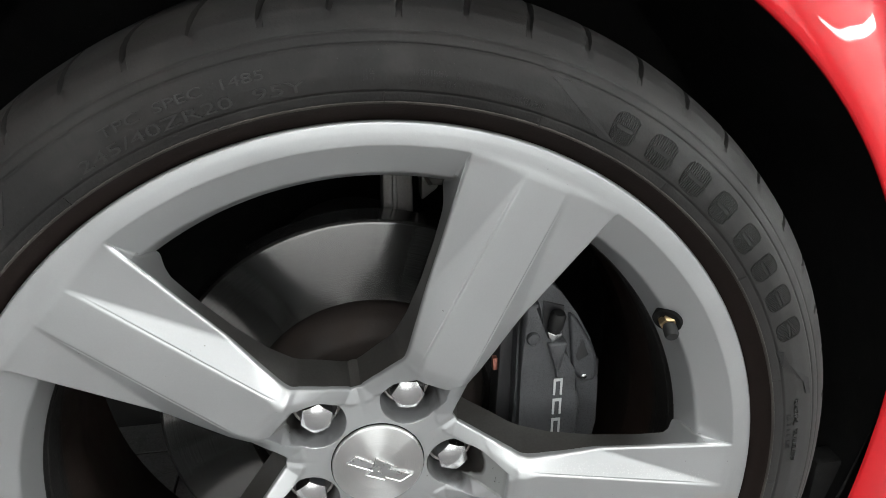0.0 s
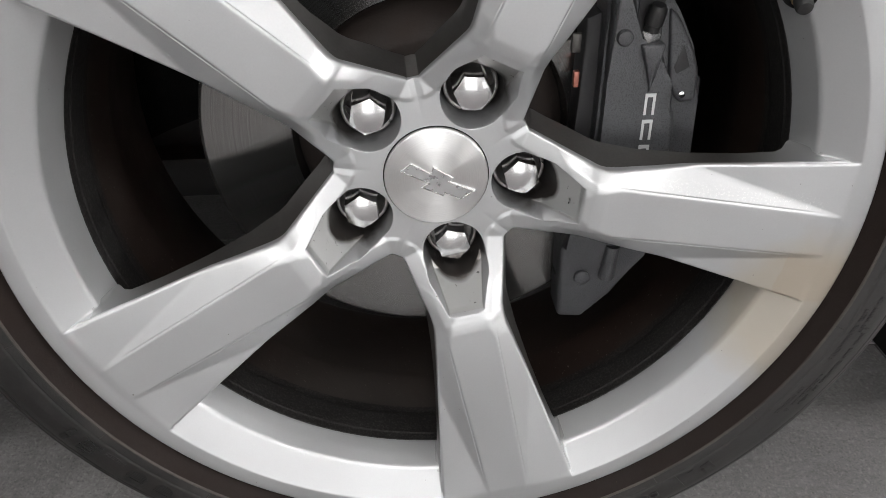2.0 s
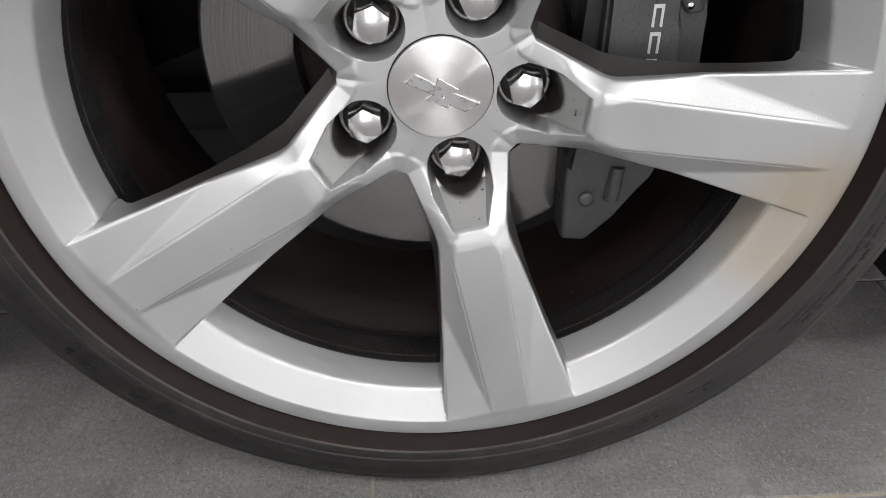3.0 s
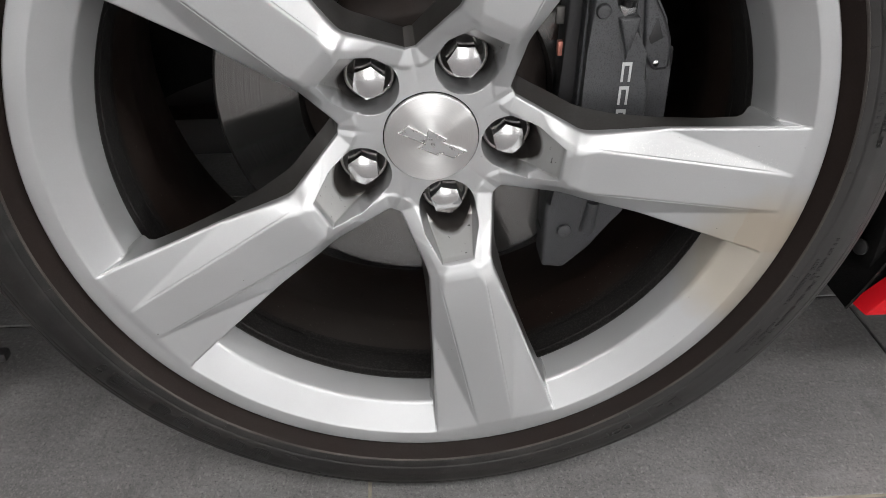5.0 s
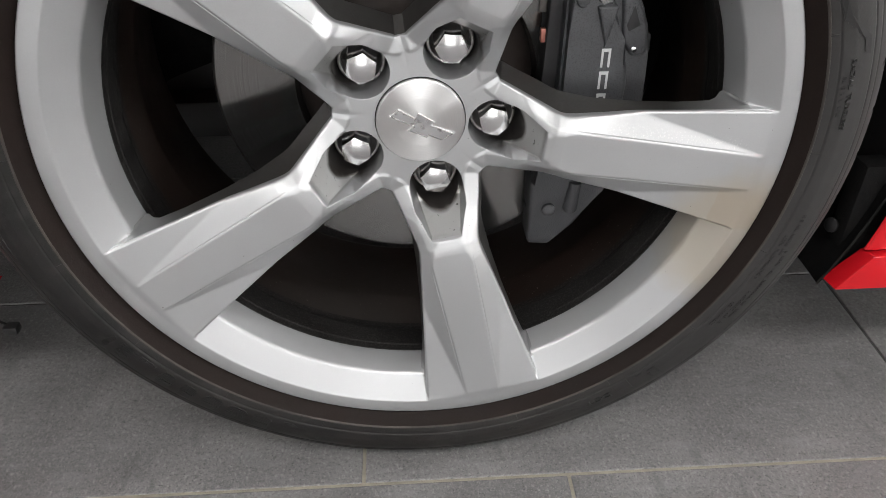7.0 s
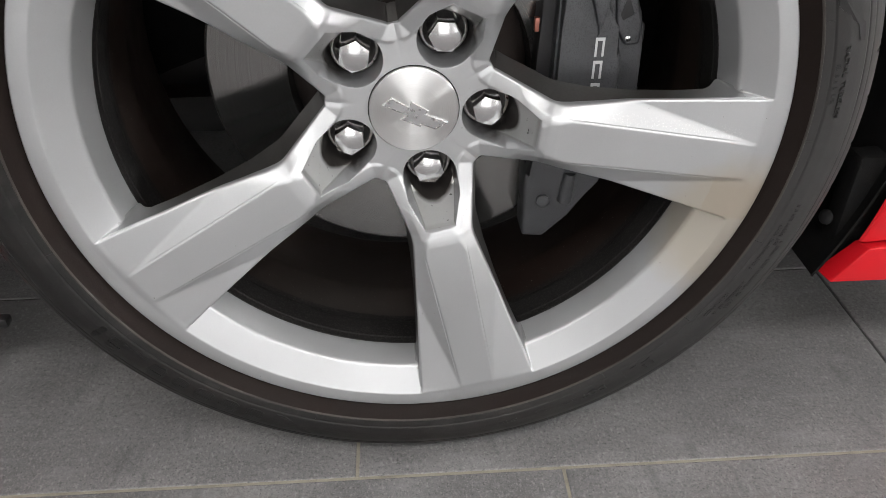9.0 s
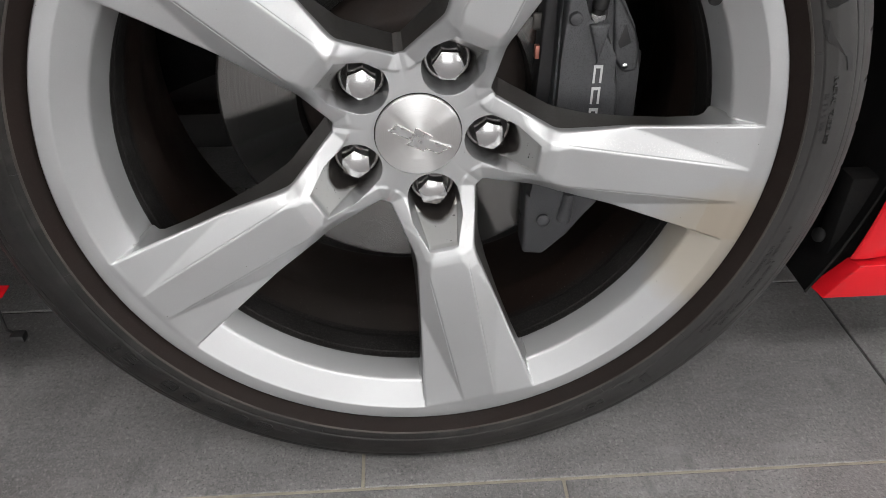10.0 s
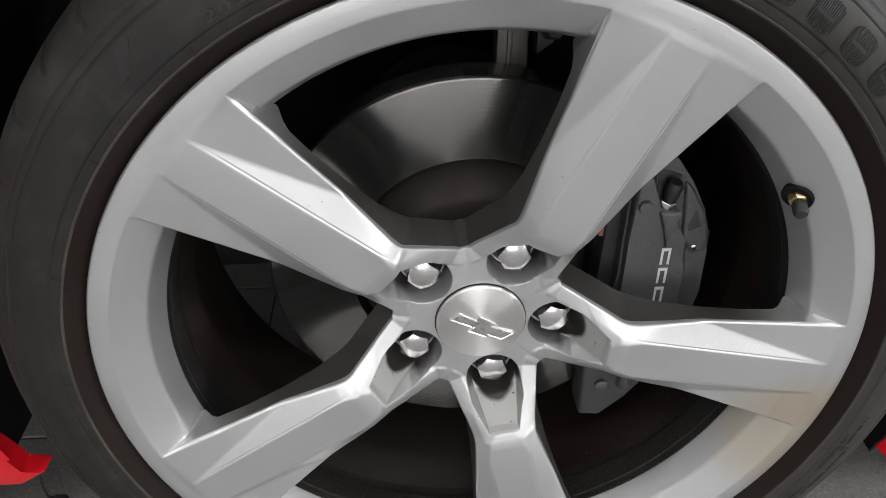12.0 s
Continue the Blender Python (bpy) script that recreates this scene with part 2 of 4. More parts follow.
BARREL_BAND = material("blackened_barrel_edge", (0.0085, 0.0080, 0.0078), 0.5, 0.2, vary=0.4, scale=30, fine=500, bump=0.08, fine_bump=0.3,
                       second=(0.075, 0.070, 0.066), second_amount=0.5, second_scale=520)
BARREL = material("brake_dusted_barrel", (0.021, 0.0135, 0.0108), 0.42, 0.3, vary=0.3, scale=18, fine=420, bump=0.06, fine_bump=0.15,
                  second=(0.040, 0.032, 0.028), second_amount=0.5, second_scale=16)


def specks(m, scale, lo, hi, amount, colour):
    """Scatter small specks of another colour over a material."""
    nt = m.node_tree
    b = nt.nodes["Principled BSDF"]
    src = b.inputs["Base Color"].links[0].from_socket
    geo = nt.nodes.new("ShaderNodeNewGeometry")
    tex = nt.nodes.new("ShaderNodeTexNoise")
    tex.inputs["Scale"].default_value, tex.inputs["Detail"].default_value = scale, 2
    nt.links.new(geo.outputs["Position"], tex.inputs["Vector"])
    step = nt.nodes.new("ShaderNodeMapRange")
    step.inputs["From Min"].default_value, step.inputs["From Max"].default_value, step.inputs["To Max"].default_value = lo, hi, amount
    nt.links.new(tex.outputs["Fac"], step.inputs["Value"])
    mix = nt.nodes.new("ShaderNodeMix")
    mix.data_type = "RGBA"
    nt.links.new(step.outputs[0], mix.inputs["Factor"])
    nt.links.new(src, mix.inputs[6])
    mix.inputs[7].default_value = (*colour, 1)
    nt.links.new(mix.outputs[2], b.inputs["Base Color"])


specks(BARREL, 420, 0.70, 0.76, 0.8, (0.22, 0.20, 0.18))
specks(BARREL, 9, 0.50, 0.72, 0.6, (0.035, 0.018, 0.012))
specks(RUBBER, 700, 0.72, 0.78, 0.5, (0.07, 0.065, 0.06))
specks(RUBBER, 11, 0.52, 0.70, 0.45, (0.030, 0.028, 0.026))
specks(RUBBER, 38, 0.52, 0.70, 0.4, (0.032, 0.030, 0.0285))
specks(RUBBER, 130, 0.60, 0.72, 0.4, (0.005, 0.0048, 0.0048))
specks(POCKET, 260, 0.70, 0.75, 0.8, (0.05, 0.047, 0.043))
specks(POCKET, 60, 0.62, 0.74, 0.25, (0.26, 0.245, 0.225))


def tinted_near(m, at, near, reach, amount, colour):
    """Blend a colour in about one place, fading out with distance."""
    nt = m.node_tree
    b = nt.nodes["Principled BSDF"]
    src = b.inputs["Base Color"].links[0].from_socket
    geo = nt.nodes.new("ShaderNodeNewGeometry")
    far = nt.nodes.new("ShaderNodeVectorMath")
    far.operation = "DISTANCE"
    nt.links.new(geo.outputs["Position"], far.inputs[0])
    far.inputs[1].default_value = at
    step = nt.nodes.new("ShaderNodeMapRange")
    step.inputs["From Min"].default_value, step.inputs["From Max"].default_value, step.inputs["To Max"].default_value = reach, near, amount
    nt.links.new(far.outputs["Value"], step.inputs["Value"])
    mix = nt.nodes.new("ShaderNodeMix")
    mix.data_type = "RGBA"
    nt.links.new(step.outputs[0], mix.inputs["Factor"])
    nt.links.new(src, mix.inputs[6])
    mix.inputs[7].default_value = (*colour, 1)
    nt.links.new(mix.outputs[2], b.inputs["Base Color"])


# grey dust low in the barrel
tinted_near(BARREL, (-0.06, 0.0, WHEEL_Z - 0.23), 0.04, 0.15, 0.55, (0.050, 0.047, 0.044))
# right side lighter: dust, and light from the right put into the colour
tinted_near(RUBBER, (0.33, -0.06, WHEEL_Z - 0.02), 0.10, 0.42, 0.85, (0.029, 0.0283, 0.028))
specks(RUBBER_RIDGE, 500, 0.74, 0.80, 0.5, (0.05, 0.042, 0.036))


def turned_metal(name, colour, rough, aniso, rings, strength, tone_by, metal=1.0):
    """Bare metal turned on a lathe: fine rings about the axle."""
    m = material(name, colour, rough, metal, vary=0.06, scale=9, fine=700, bump=0.0, fine_bump=0.0, rough_vary=0.02, aniso=aniso)
    nt = m.node_tree
    b = nt.nodes["Principled BSDF"]
    geo = nt.nodes.new("ShaderNodeNewGeometry")
    sub = nt.nodes.new("ShaderNodeVectorMath")
    sub.operation = "MULTIPLY_ADD"
    nt.links.new(geo.outputs["Position"], sub.inputs[0])
    sub.inputs[1].default_value, sub.inputs[2].default_value = (1, 0, 1), (0, 0, -WHEEL_Z)
    far = nt.nodes.new("ShaderNodeVectorMath")
    far.operation = "LENGTH"
    nt.links.new(sub.outputs[0], far.inputs[0])
    tex = nt.nodes.new("ShaderNodeTexNoise")
    tex.noise_dimensions = "1D"
    tex.inputs["Scale"].default_value, tex.inputs["Detail"].default_value = rings, 3
    nt.links.new(far.outputs["Value"], tex.inputs["W"])
    tone = nt.nodes.new("ShaderNodeMapRange")
    tone.inputs["From Min"].default_value, tone.inputs["From Max"].default_value = 0.3, 0.7
    tone.inputs["To Min"].default_value, tone.inputs["To Max"].default_value = 1 - tone_by, 1 + tone_by
    nt.links.new(tex.outputs["Fac"], tone.inputs["Value"])
    mul = nt.nodes.new("ShaderNodeMix")
    mul.data_type, mul.blend_type = "RGBA", "MULTIPLY"
    mul.inputs["Factor"].default_value = 1.0
    nt.links.new(b.inputs["Base Color"].links[0].from_socket, mul.inputs[6])
    nt.links.new(tone.outputs[0], mul.inputs[7])
    nt.links.new(mul.outputs[2], b.inputs["Base Color"])
    bump = nt.nodes.new("ShaderNodeBump")
    bump.inputs["Strength"].default_value, bump.inputs["Distance"].default_value = strength, 0.0004
    nt.links.new(tex.outputs["Fac"], bump.inputs["Height"])
    nt.links.new(b.inputs["Normal"].links[0].from_socket, bump.inputs["Normal"])
    nt.links.new(bump.outputs[0], b.inputs["Normal"])
    return m


CAP_METAL = turned_metal("turned_cap", (0.86, 0.86, 0.86), 0.28, 0.97, 2500, 0.08, 0.05)
DISC = turned_metal("turned_brake_disc", (0.27, 0.267, 0.264), 0.19, 0.96, 900, 0.0, 0.2, 0.94)
RUST = material("rusty_disc_hat", (0.014, 0.0085, 0.0065), 0.75, 0.0, vary=0.3, scale=30, fine=500, bump=0.2, fine_bump=0.3)
CALIPER = material("caliper_grey_paint", (0.085, 0.087, 0.093), 0.45, 0.3, vary=0.15, scale=60, fine=900, bump=0.03, fine_bump=0.5,
                   second=(0.018, 0.018, 0.019), second_amount=0.7, second_scale=900)
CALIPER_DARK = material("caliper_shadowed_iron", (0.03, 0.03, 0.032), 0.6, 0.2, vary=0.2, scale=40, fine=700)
MARK = material("caliper_marking", (0.62, 0.63, 0.64), 0.4, 0.3, vary=0.05, scale=60, fine=700)
BLACK = material("black_felt_liner", (0.009, 0.009, 0.009), 0.9, 0.0, spec=0.1, vary=0.5, scale=60, fine=800, bump=0.5, fine_bump=0.8,
                 second=(0.016, 0.014, 0.013), second_amount=0.4, second_scale=70)
specks(BLACK, 380, 0.73, 0.78, 0.5, (0.09, 0.085, 0.08))
PLASTIC = material("black_plastic", (0.012, 0.012, 0.0125), 0.5, 0.0, vary=0.2, scale=40, fine=700)
RED = material("red_car_paint", (0.52, 0.007, 0.013), 0.40, 0.0, spec=0.08, vary=0.04, scale=8, fine=1500, bump=0.0, fine_bump=0.01, coat=1.0, rough_vary=0.03)
RED.node_tree.nodes["Principled BSDF"].inputs["Coat Roughness"].default_value = 0.015
RED.node_tree.nodes["Principled BSDF"].inputs["Coat IOR"].default_value = 1.42
BRASS = material("brass", (0.62, 0.47, 0.27), 0.28, 1.0, vary=0.1, scale=90, fine=900)
STEEL = material("knuckle_aluminium", (0.13, 0.125, 0.12), 0.5, 0.8, vary=0.25, scale=60, fine=500, bump=0.2, fine_bump=0.3)
SLEEVE = material("seat_steel", (0.48, 0.47, 0.46), 0.35, 0.85, vary=0.25, scale=150, fine=900, bump=0.02, fine_bump=0.1,
                  second=(0.09, 0.075, 0.062), second_amount=0.6, second_scale=120)
PIN = material("copper_pin", (0.55, 0.22, 0.17), 0.4, 0.6, vary=0.2, scale=200, fine=900)


def tile_material():
    """Dark porcelain with blotches, brushed streaks and fine light grains."""
    m = material("grey_porcelain_tile", (0.178, 0.174, 0.174), 0.55, 0.0, vary=0.34, scale=10, fine=260, bump=0.05, fine_bump=0.9, rough_vary=0.12,
                 second=(0.095, 0.093, 0.093), second_amount=0.6, second_scale=6)
    nt = m.node_tree
    b = nt.nodes["Principled BSDF"]
    src = b.inputs["Base Color"].links[0].from_socket
    geo = nt.nodes.new("ShaderNodeNewGeometry")
    for stretch, scale, lo, hi, amount, colour in (((1, 1, 1), 210, 0.52, 0.68, 0.55, (0.085, 0.083, 0.083)), ((1, 0.6, 1), 330, 0.56, 0.68, 0.6, (0.30, 0.295, 0.29)), ((1, 1, 1), 900, 0.57, 0.70, 0.8, (0.34, 0.335, 0.33)), ((1, 1, 1), 520, 0.58, 0.70, 0.85, (0.035, 0.035, 0.036)),
                                                   ((0.25, 1, 1), 60, 0.55, 0.75, 0.5, (0.23, 0.23, 0.232)), ((1, 0.3, 1), 40, 0.58, 0.75, 0.5, (0.075, 0.075, 0.076))):
        mul = nt.nodes.new("ShaderNodeVectorMath")
        mul.operation = "MULTIPLY"
        nt.links.new(geo.outputs["Position"], mul.inputs[0])
        mul.inputs[1].default_value = stretch
        tex = nt.nodes.new("ShaderNodeTexNoise")
        tex.inputs["Scale"].default_value, tex.inputs["Detail"].default_value = scale, 3
        nt.links.new(mul.outputs[0], tex.inputs["Vector"])
        step = nt.nodes.new("ShaderNodeMapRange")
        step.inputs["From Min"].default_value, step.inputs["From Max"].default_value, step.inputs["To Max"].default_value = lo, hi, amount
        nt.links.new(tex.outputs["Fac"], step.inputs["Value"])
        mix = nt.nodes.new("ShaderNodeMix")
        mix.data_type = "RGBA"
        nt.links.new(step.outputs[0], mix.inputs["Factor"])
        nt.links.new(src, mix.inputs[6])
        mix.inputs[7].default_value = (*colour, 1)
        src = mix.outputs[2]
    nt.links.new(src, b.inputs["Base Color"])
    return m


TILE = tile_material()
# joints by the car: its shade put into a darker copy of the grout
GROUT_SHADED = material("shaded_grout", (0.055, 0.053, 0.05), 0.9, 0.0, vary=0.25, scale=60, fine=600, bump=0.2, fine_bump=0.5)
GROUT = material("sandy_grout", (0.27, 0.25, 0.20), 0.9, 0.0, vary=0.25, scale=60, fine=600, bump=0.2, fine_bump=0.5)
WALL = material("grey_wall_paint", (0.45, 0.45, 0.445), 0.7, 0.0, vary=0.04, scale=2, fine=120, bump=0.02, fine_bump=0.1)
WALL_LIGHT = material("white_wall_paint", (0.78, 0.78, 0.77), 0.7, 0.0, vary=0.04, scale=2, fine=120, bump=0.02, fine_bump=0.1)
CEIL = material("grey_ceiling_paint", (0.12, 0.12, 0.12), 0.8, 0.0, vary=0.03, scale=2, fine=120, bump=0.02, fine_bump=0.1)
HOUSING = material("lamp_housing", (0.7, 0.7, 0.7), 0.4, 0.0, vary=0.03, scale=20, fine=200)
GLASS = material("window_glass", (1.0, 1.0, 1.0), 0.02, 0.0, vary=0.0, bump=0.0, fine_bump=0.0, rough_vary=0.0)
GLASS.node_tree.nodes["Principled BSDF"].inputs["Transmission Weight"].default_value = 1.0
GLASS.node_tree.nodes["Principled BSDF"].inputs["IOR"].default_value = 1.1
DIFFUSER = glow("lamp_diffuser", (1.0, 0.97, 0.93), 3.0)


# ---- building helpers ----
def mesh_from(name, verts, faces, mat, parent=None, label="", smooth=True, angle=None):
    me = bpy.data.meshes.new(name)
    me.from_pydata([tuple(v) for v in verts], [], [tuple(f) for f in faces])
    me.materials.append(mat)
    me.update()
    if smooth:
        me.polygons.foreach_set("use_smooth", [True] * len(me.polygons))
        if angle:
            me.set_sharp_from_angle(angle=radians(angle))
    ob = new(name, me)
    ob.parent = parent
    if label:
        tagged(ob, label)
    return ob


def part(name, bm, mat, parent, label="", smooth=True, angle=35):
    bmesh.ops.recalc_face_normals(bm, faces=bm.faces)
    me = bpy.data.meshes.new(name)
    bm.to_mesh(me)
    bm.free()
    me.materials.append(mat)
    if smooth:
        me.polygons.foreach_set("use_smooth", [True] * len(me.polygons))
        me.set_sharp_from_angle(angle=radians(angle))
    ob = new(name, me)
    ob.parent = parent
    if label:
        tagged(ob, label)
    return ob


def wheel_point(r, a, n):
    """World place at radius r, angle a (radians, world, counter-clockwise from +x as seen from outside) and n outwards."""
    return (r * math.cos(a), -n, WHEEL_Z + r * math.sin(a))


def lathe(profile, steps, a0=0.0, a1=2 * math.pi, flip=False):
    """Rings of a profile of (r, n) about the wheel's axle."""
    full = abs(a1 - a0 - 2 * math.pi) < 1e-6
    cols = steps if full else steps + 1
    verts, faces = [], []
    for i in range(cols):
        a = a0 + (a1 - a0) * i / steps
        verts += [wheel_point(r, a, n) for r, n in profile]
    k = len(profile)
    for i in range(steps):
        for j in range(k - 1):
            p, q = i * k + j, ((i + 1) % cols) * k + j
            faces.append((p, q, q + 1, p + 1) if not flip else (p, p + 1, q + 1, q))
    return verts, faces


def rounded(profile, radius=0.0015, steps=4):
    """A profile with its inner corners rounded."""
    out = [profile[0]]
    for p0, p1, p2 in zip(profile, profile[1:], profile[2:]):
        a, b, c = (Vector(p) for p in (p0, p1, p2))
        d1, d2 = (a - b), (c - b)
        t = min(radius, d1.length * 0.45, d2.length * 0.45)
        s, e = b + d1.normalized() * t, b + d2.normalized() * t
        for k in range(steps + 1):
            w = k / steps
            out.append(tuple((1 - w) ** 2 * s + 2 * w * (1 - w) * b + w * w * e))
    out.append(profile[-1])
    return out


def prism(points, n0, n1, bevel=0.0, segments=2, centre=(0, 0)):
    """A solid of the outline points (x, z about the axle) between n0 (back) and n1 (front)."""
    bm = bmesh.new()
    back = [bm.verts.new((x + centre[0], -n0, z + WHEEL_Z + centre[1])) for x, z in points]
    front = [bm.verts.new((x + centre[0], -n1, z + WHEEL_Z + centre[1])) for x, z in points]
    k = len(points)
    bm.faces.new(front)
    bm.faces.new(list(reversed(back)))
    for i in range(k):
        bm.faces.new((back[i], back[(i + 1) % k], front[(i + 1) % k], front[i]))
    if bevel:
        bmesh.ops.bevel(bm, geom=[e for e in bm.edges], offset=bevel, segments=segments, profile=0.5, affect="EDGES")
    return bm


def box(x0, x1, y0, y1, z0, z1, bevel=0.0, segments=2):
    bm = bmesh.new()
    bmesh.ops.create_cube(bm, size=1)
    bmesh.ops.scale(bm, vec=(x1 - x0, y1 - y0, z1 - z0), verts=bm.verts)
    bmesh.ops.translate(bm, vec=((x0 + x1) / 2, (y0 + y1) / 2, (z0 + z1) / 2), verts=bm.verts)
    if bevel:
        bmesh.ops.bevel(bm, geom=bm.edges[:], offset=bevel, segments=segments, profile=0.5, affect="EDGES")
    return bm


def turned(profile, steps, at, axis):
    """A turned solid: profile of (radius, height) along axis from at."""
    bm = bmesh.new()
    turn = Vector(axis).normalized().to_track_quat("Z", "Y").to_matrix()
    rings = []
    for r, h in profile:
        rings.append([bm.verts.new(Vector(at) + turn @ Vector((r * math.cos(2 * math.pi * i / steps), r * math.sin(2 * math.pi * i / steps), h))) for i in range(steps)])
    for a, b in zip(rings, rings[1:]):
        for i in range(steps):
            bm.faces.new((a[i], a[(i + 1) % steps], b[(i + 1) % steps], b[i]))
    bm.faces.new(list(reversed(rings[0])))
    bm.faces.new(rings[-1])
    return bm


# ---- the room ----
def slab(name, label, x0, x1, y0, y1, z0, z1, mat):
    ob = part(name, box(x0, x1, y0, y1, z0, z1), mat, None, smooth=False)
    return tagged(ob, label, kind="structure")


floor = slab("floor", "grey porcelain tile floor with sandy grout joints", -ROOM_X - 0.1, ROOM_X + 0.1, ROOM_Y0 - 0.1, ROOM_Y1 + 0.1, -0.1, -0.0022, GROUT_SHADED)
slab("ceiling", "plain grey showroom ceiling", -ROOM_X - 0.1, ROOM_X + 0.1, ROOM_Y0 - 0.1, ROOM_Y1 + 0.1, ROOM_Z, ROOM_Z + 0.1, CEIL)
south = slab("wall_south", "grey showroom wall with three added tall windows", -ROOM_X, ROOM_X, ROOM_Y0 - 0.1, ROOM_Y0, 0, WIN_Z0, WALL)
part("lintel", box(-ROOM_X, ROOM_X, ROOM_Y0 - 0.1, ROOM_Y0, WIN_Z1, ROOM_Z), WALL, south, smooth=False)
for x0, x1 in zip((-ROOM_X,) + tuple(w[1] for w in FILL_WINDOWS), tuple(w[0] for w in FILL_WINDOWS) + (ROOM_X,)):
    part("pier", box(x0, x1, ROOM_Y0 - 0.1, ROOM_Y0, WIN_Z0, WIN_Z1), WALL, south, smooth=False)
for k, (x0, x1) in enumerate(FILL_WINDOWS):
    fill_window = tagged(new("window_%d" % (k + 1)), "unseen tall window added for front light, with a grey frame", kind="structure")
    fill_window.location = (0, ROOM_Y0 - 0.05, 0)
    for cx in (x0 + 0.025, x1 - 0.025):
        part("window_frame", box(cx - 0.025, cx + 0.025, -0.03, 0.03, WIN_Z0, WIN_Z1, 0.003), HOUSING, fill_window)
    pane = part("pane", box(x0 + 0.052, x1 - 0.052, -0.004, 0.004, WIN_Z0, WIN_Z1), GLASS, fill_window, smooth=False)
    pane.visible_shadow = False
slab("wall_north", "plain grey showroom wall", -ROOM_X, ROOM_X, ROOM_Y1, ROOM_Y1 + 0.1, 0, ROOM_Z, WALL)
slab("wall_west", "plain grey showroom wall", -ROOM_X - 0.1, -ROOM_X, ROOM_Y0 - 0.1, ROOM_Y1 + 0.1, 0, ROOM_Z, WALL)
# unseen wall, kept white to bounce light from the right
east = slab("wall_east", "plain white showroom wall with an added glazed slot", ROOM_X, ROOM_X + 0.1, ROOM_Y0 - 0.1, ROOM_Y1 + 0.1, 0, EAST_Z0, WALL_LIGHT)
for y0, y1, z0, z1 in ((ROOM_Y0 - 0.1, EAST_Y0, EAST_Z0, ROOM_Z), (EAST_Y1, ROOM_Y1 + 0.1, EAST_Z0, ROOM_Z), (EAST_Y0, EAST_Y1, EAST_Z1, ROOM_Z)):
    part("pier", box(ROOM_X, ROOM_X + 0.1, y0, y1, z0, z1), WALL_LIGHT, east, smooth=False)
streak_opening = tagged(new("window_4"), "unseen glazed slot added in the side wall for light", kind="structure")
streak_opening.location = (ROOM_X + 0.05, 0, 0)
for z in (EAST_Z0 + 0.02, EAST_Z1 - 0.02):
    part("window_frame", box(-0.03, 0.03, EAST_Y0, EAST_Y1, z - 0.02, z + 0.02, 0.003), HOUSING, streak_opening)
pane = part("pane", box(-0.004, 0.004, EAST_Y0, EAST_Y1, EAST_Z0 + 0.042, EAST_Z1 - 0.042), GLASS, streak_opening, smooth=False)
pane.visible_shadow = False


def ceiling_light(x, y, long, wide):
    top = tagged(new("ceiling_light"), "narrow white ceiling light strip with a glowing diffuser" if wide < 0.5 else "wide white ceiling light panel with a glowing diffuser", "ceiling light", "ceiling lights")
    top.location = (x, y, ROOM_Z)
    part("housing", box(-long / 2 - 0.03, long / 2 + 0.03, -wide / 2 - 0.03, wide / 2 + 0.03, -0.06, 0.0, 0.004), HOUSING, top)
    part("diffuser", box(-long / 2, long / 2, -wide / 2, wide / 2, -0.07, -0.058, 0.002), DIFFUSER, top)


for lx, ly, long, wide, watts in LAMPS:
    ceiling_light(lx, ly, long, wide)

# ---- the car ----
car = tagged(new("car"), "red sports car parked on grey tiles, silver alloy wheel", "car")

# wheel rim: flange, dish between the spokes, and barrel behind
DISH = [(0.2332, 0.0165), (0.2337, 0.0195), (0.2374, 0.0298), (0.2408, 0.0390), (0.2422, 0.0412), (0.2490, 0.0466), (0.2560, 0.0519), (0.2608, 0.0554), (0.2624, 0.0567)]
RIM = rounded([(0.2712, 0.0420), (0.2758, 0.0505), (0.2768, 0.0535), (0.2766, 0.0554), (0.2754, 0.0568), (0.2700, 0.0571), (0.2660, 0.0570)] + DISH[::-1] + [(0.2333, -0.004)], 0.0012, 4)
verts, faces = lathe(RIM, 288, flip=True)
wheel = mesh_from("alloy_wheel", verts, faces, SILVER, car, "five-spoke silver painted alloy wheel with brake dust", angle=50)
BARREL_PROFILE = rounded([(0.2338, 0.0190), (0.2331, 0.0178), (0.2328, 0.0120), (0.2322, 0.0105), (0.2322, -0.0100), (0.2330, -0.0125), (0.2330, -0.020), (0.2312, -0.060), (0.2350, -0.090), (0.2400, -0.130), (0.2440, -0.165), (0.2550, -0.178), (0.2700, -0.180), (0.2740, -0.172)], 0.004, 4)
verts, faces = lathe([p for p in BARREL_PROFILE if p[1] > -0.0206], 192, flip=True)
mesh_from("barrel_edge_band", verts, faces, BARREL_BAND, wheel, "black dust-specked band of the barrel behind the rim", angle=50)
verts, faces = lathe([p for p in BARREL_PROFILE if p[1] < -0.0190], 192, flip=True)
mesh_from("barrel", verts, faces, BARREL, wheel, "dark brown dusty inner wheel barrel", angle=50)


# spokes: a fifth of the casting each, with its share of the hub
def lerp_table(table, x):
    return np.interp(x, [p[0] for p in table], [p[1] for p in table])


def soft_min(a, b, k):
    h = np.clip(0.5 + 0.5 * (b - a) / k, 0, 1)
    return b * (1 - h) + a * h - k * h * (1 - h)


def soft_max(a, b, k):
    return -soft_min(-a, -b, k)


VU = 0.0558
EDGE = [(0.0, 0.0), (VU, VU * math.tan(radians(36))), (0.0582, 0.0374), (0.1035, 0.0252), (0.1575, 0.0348), (0.2543, 0.0519), (0.2700, 0.0547)]


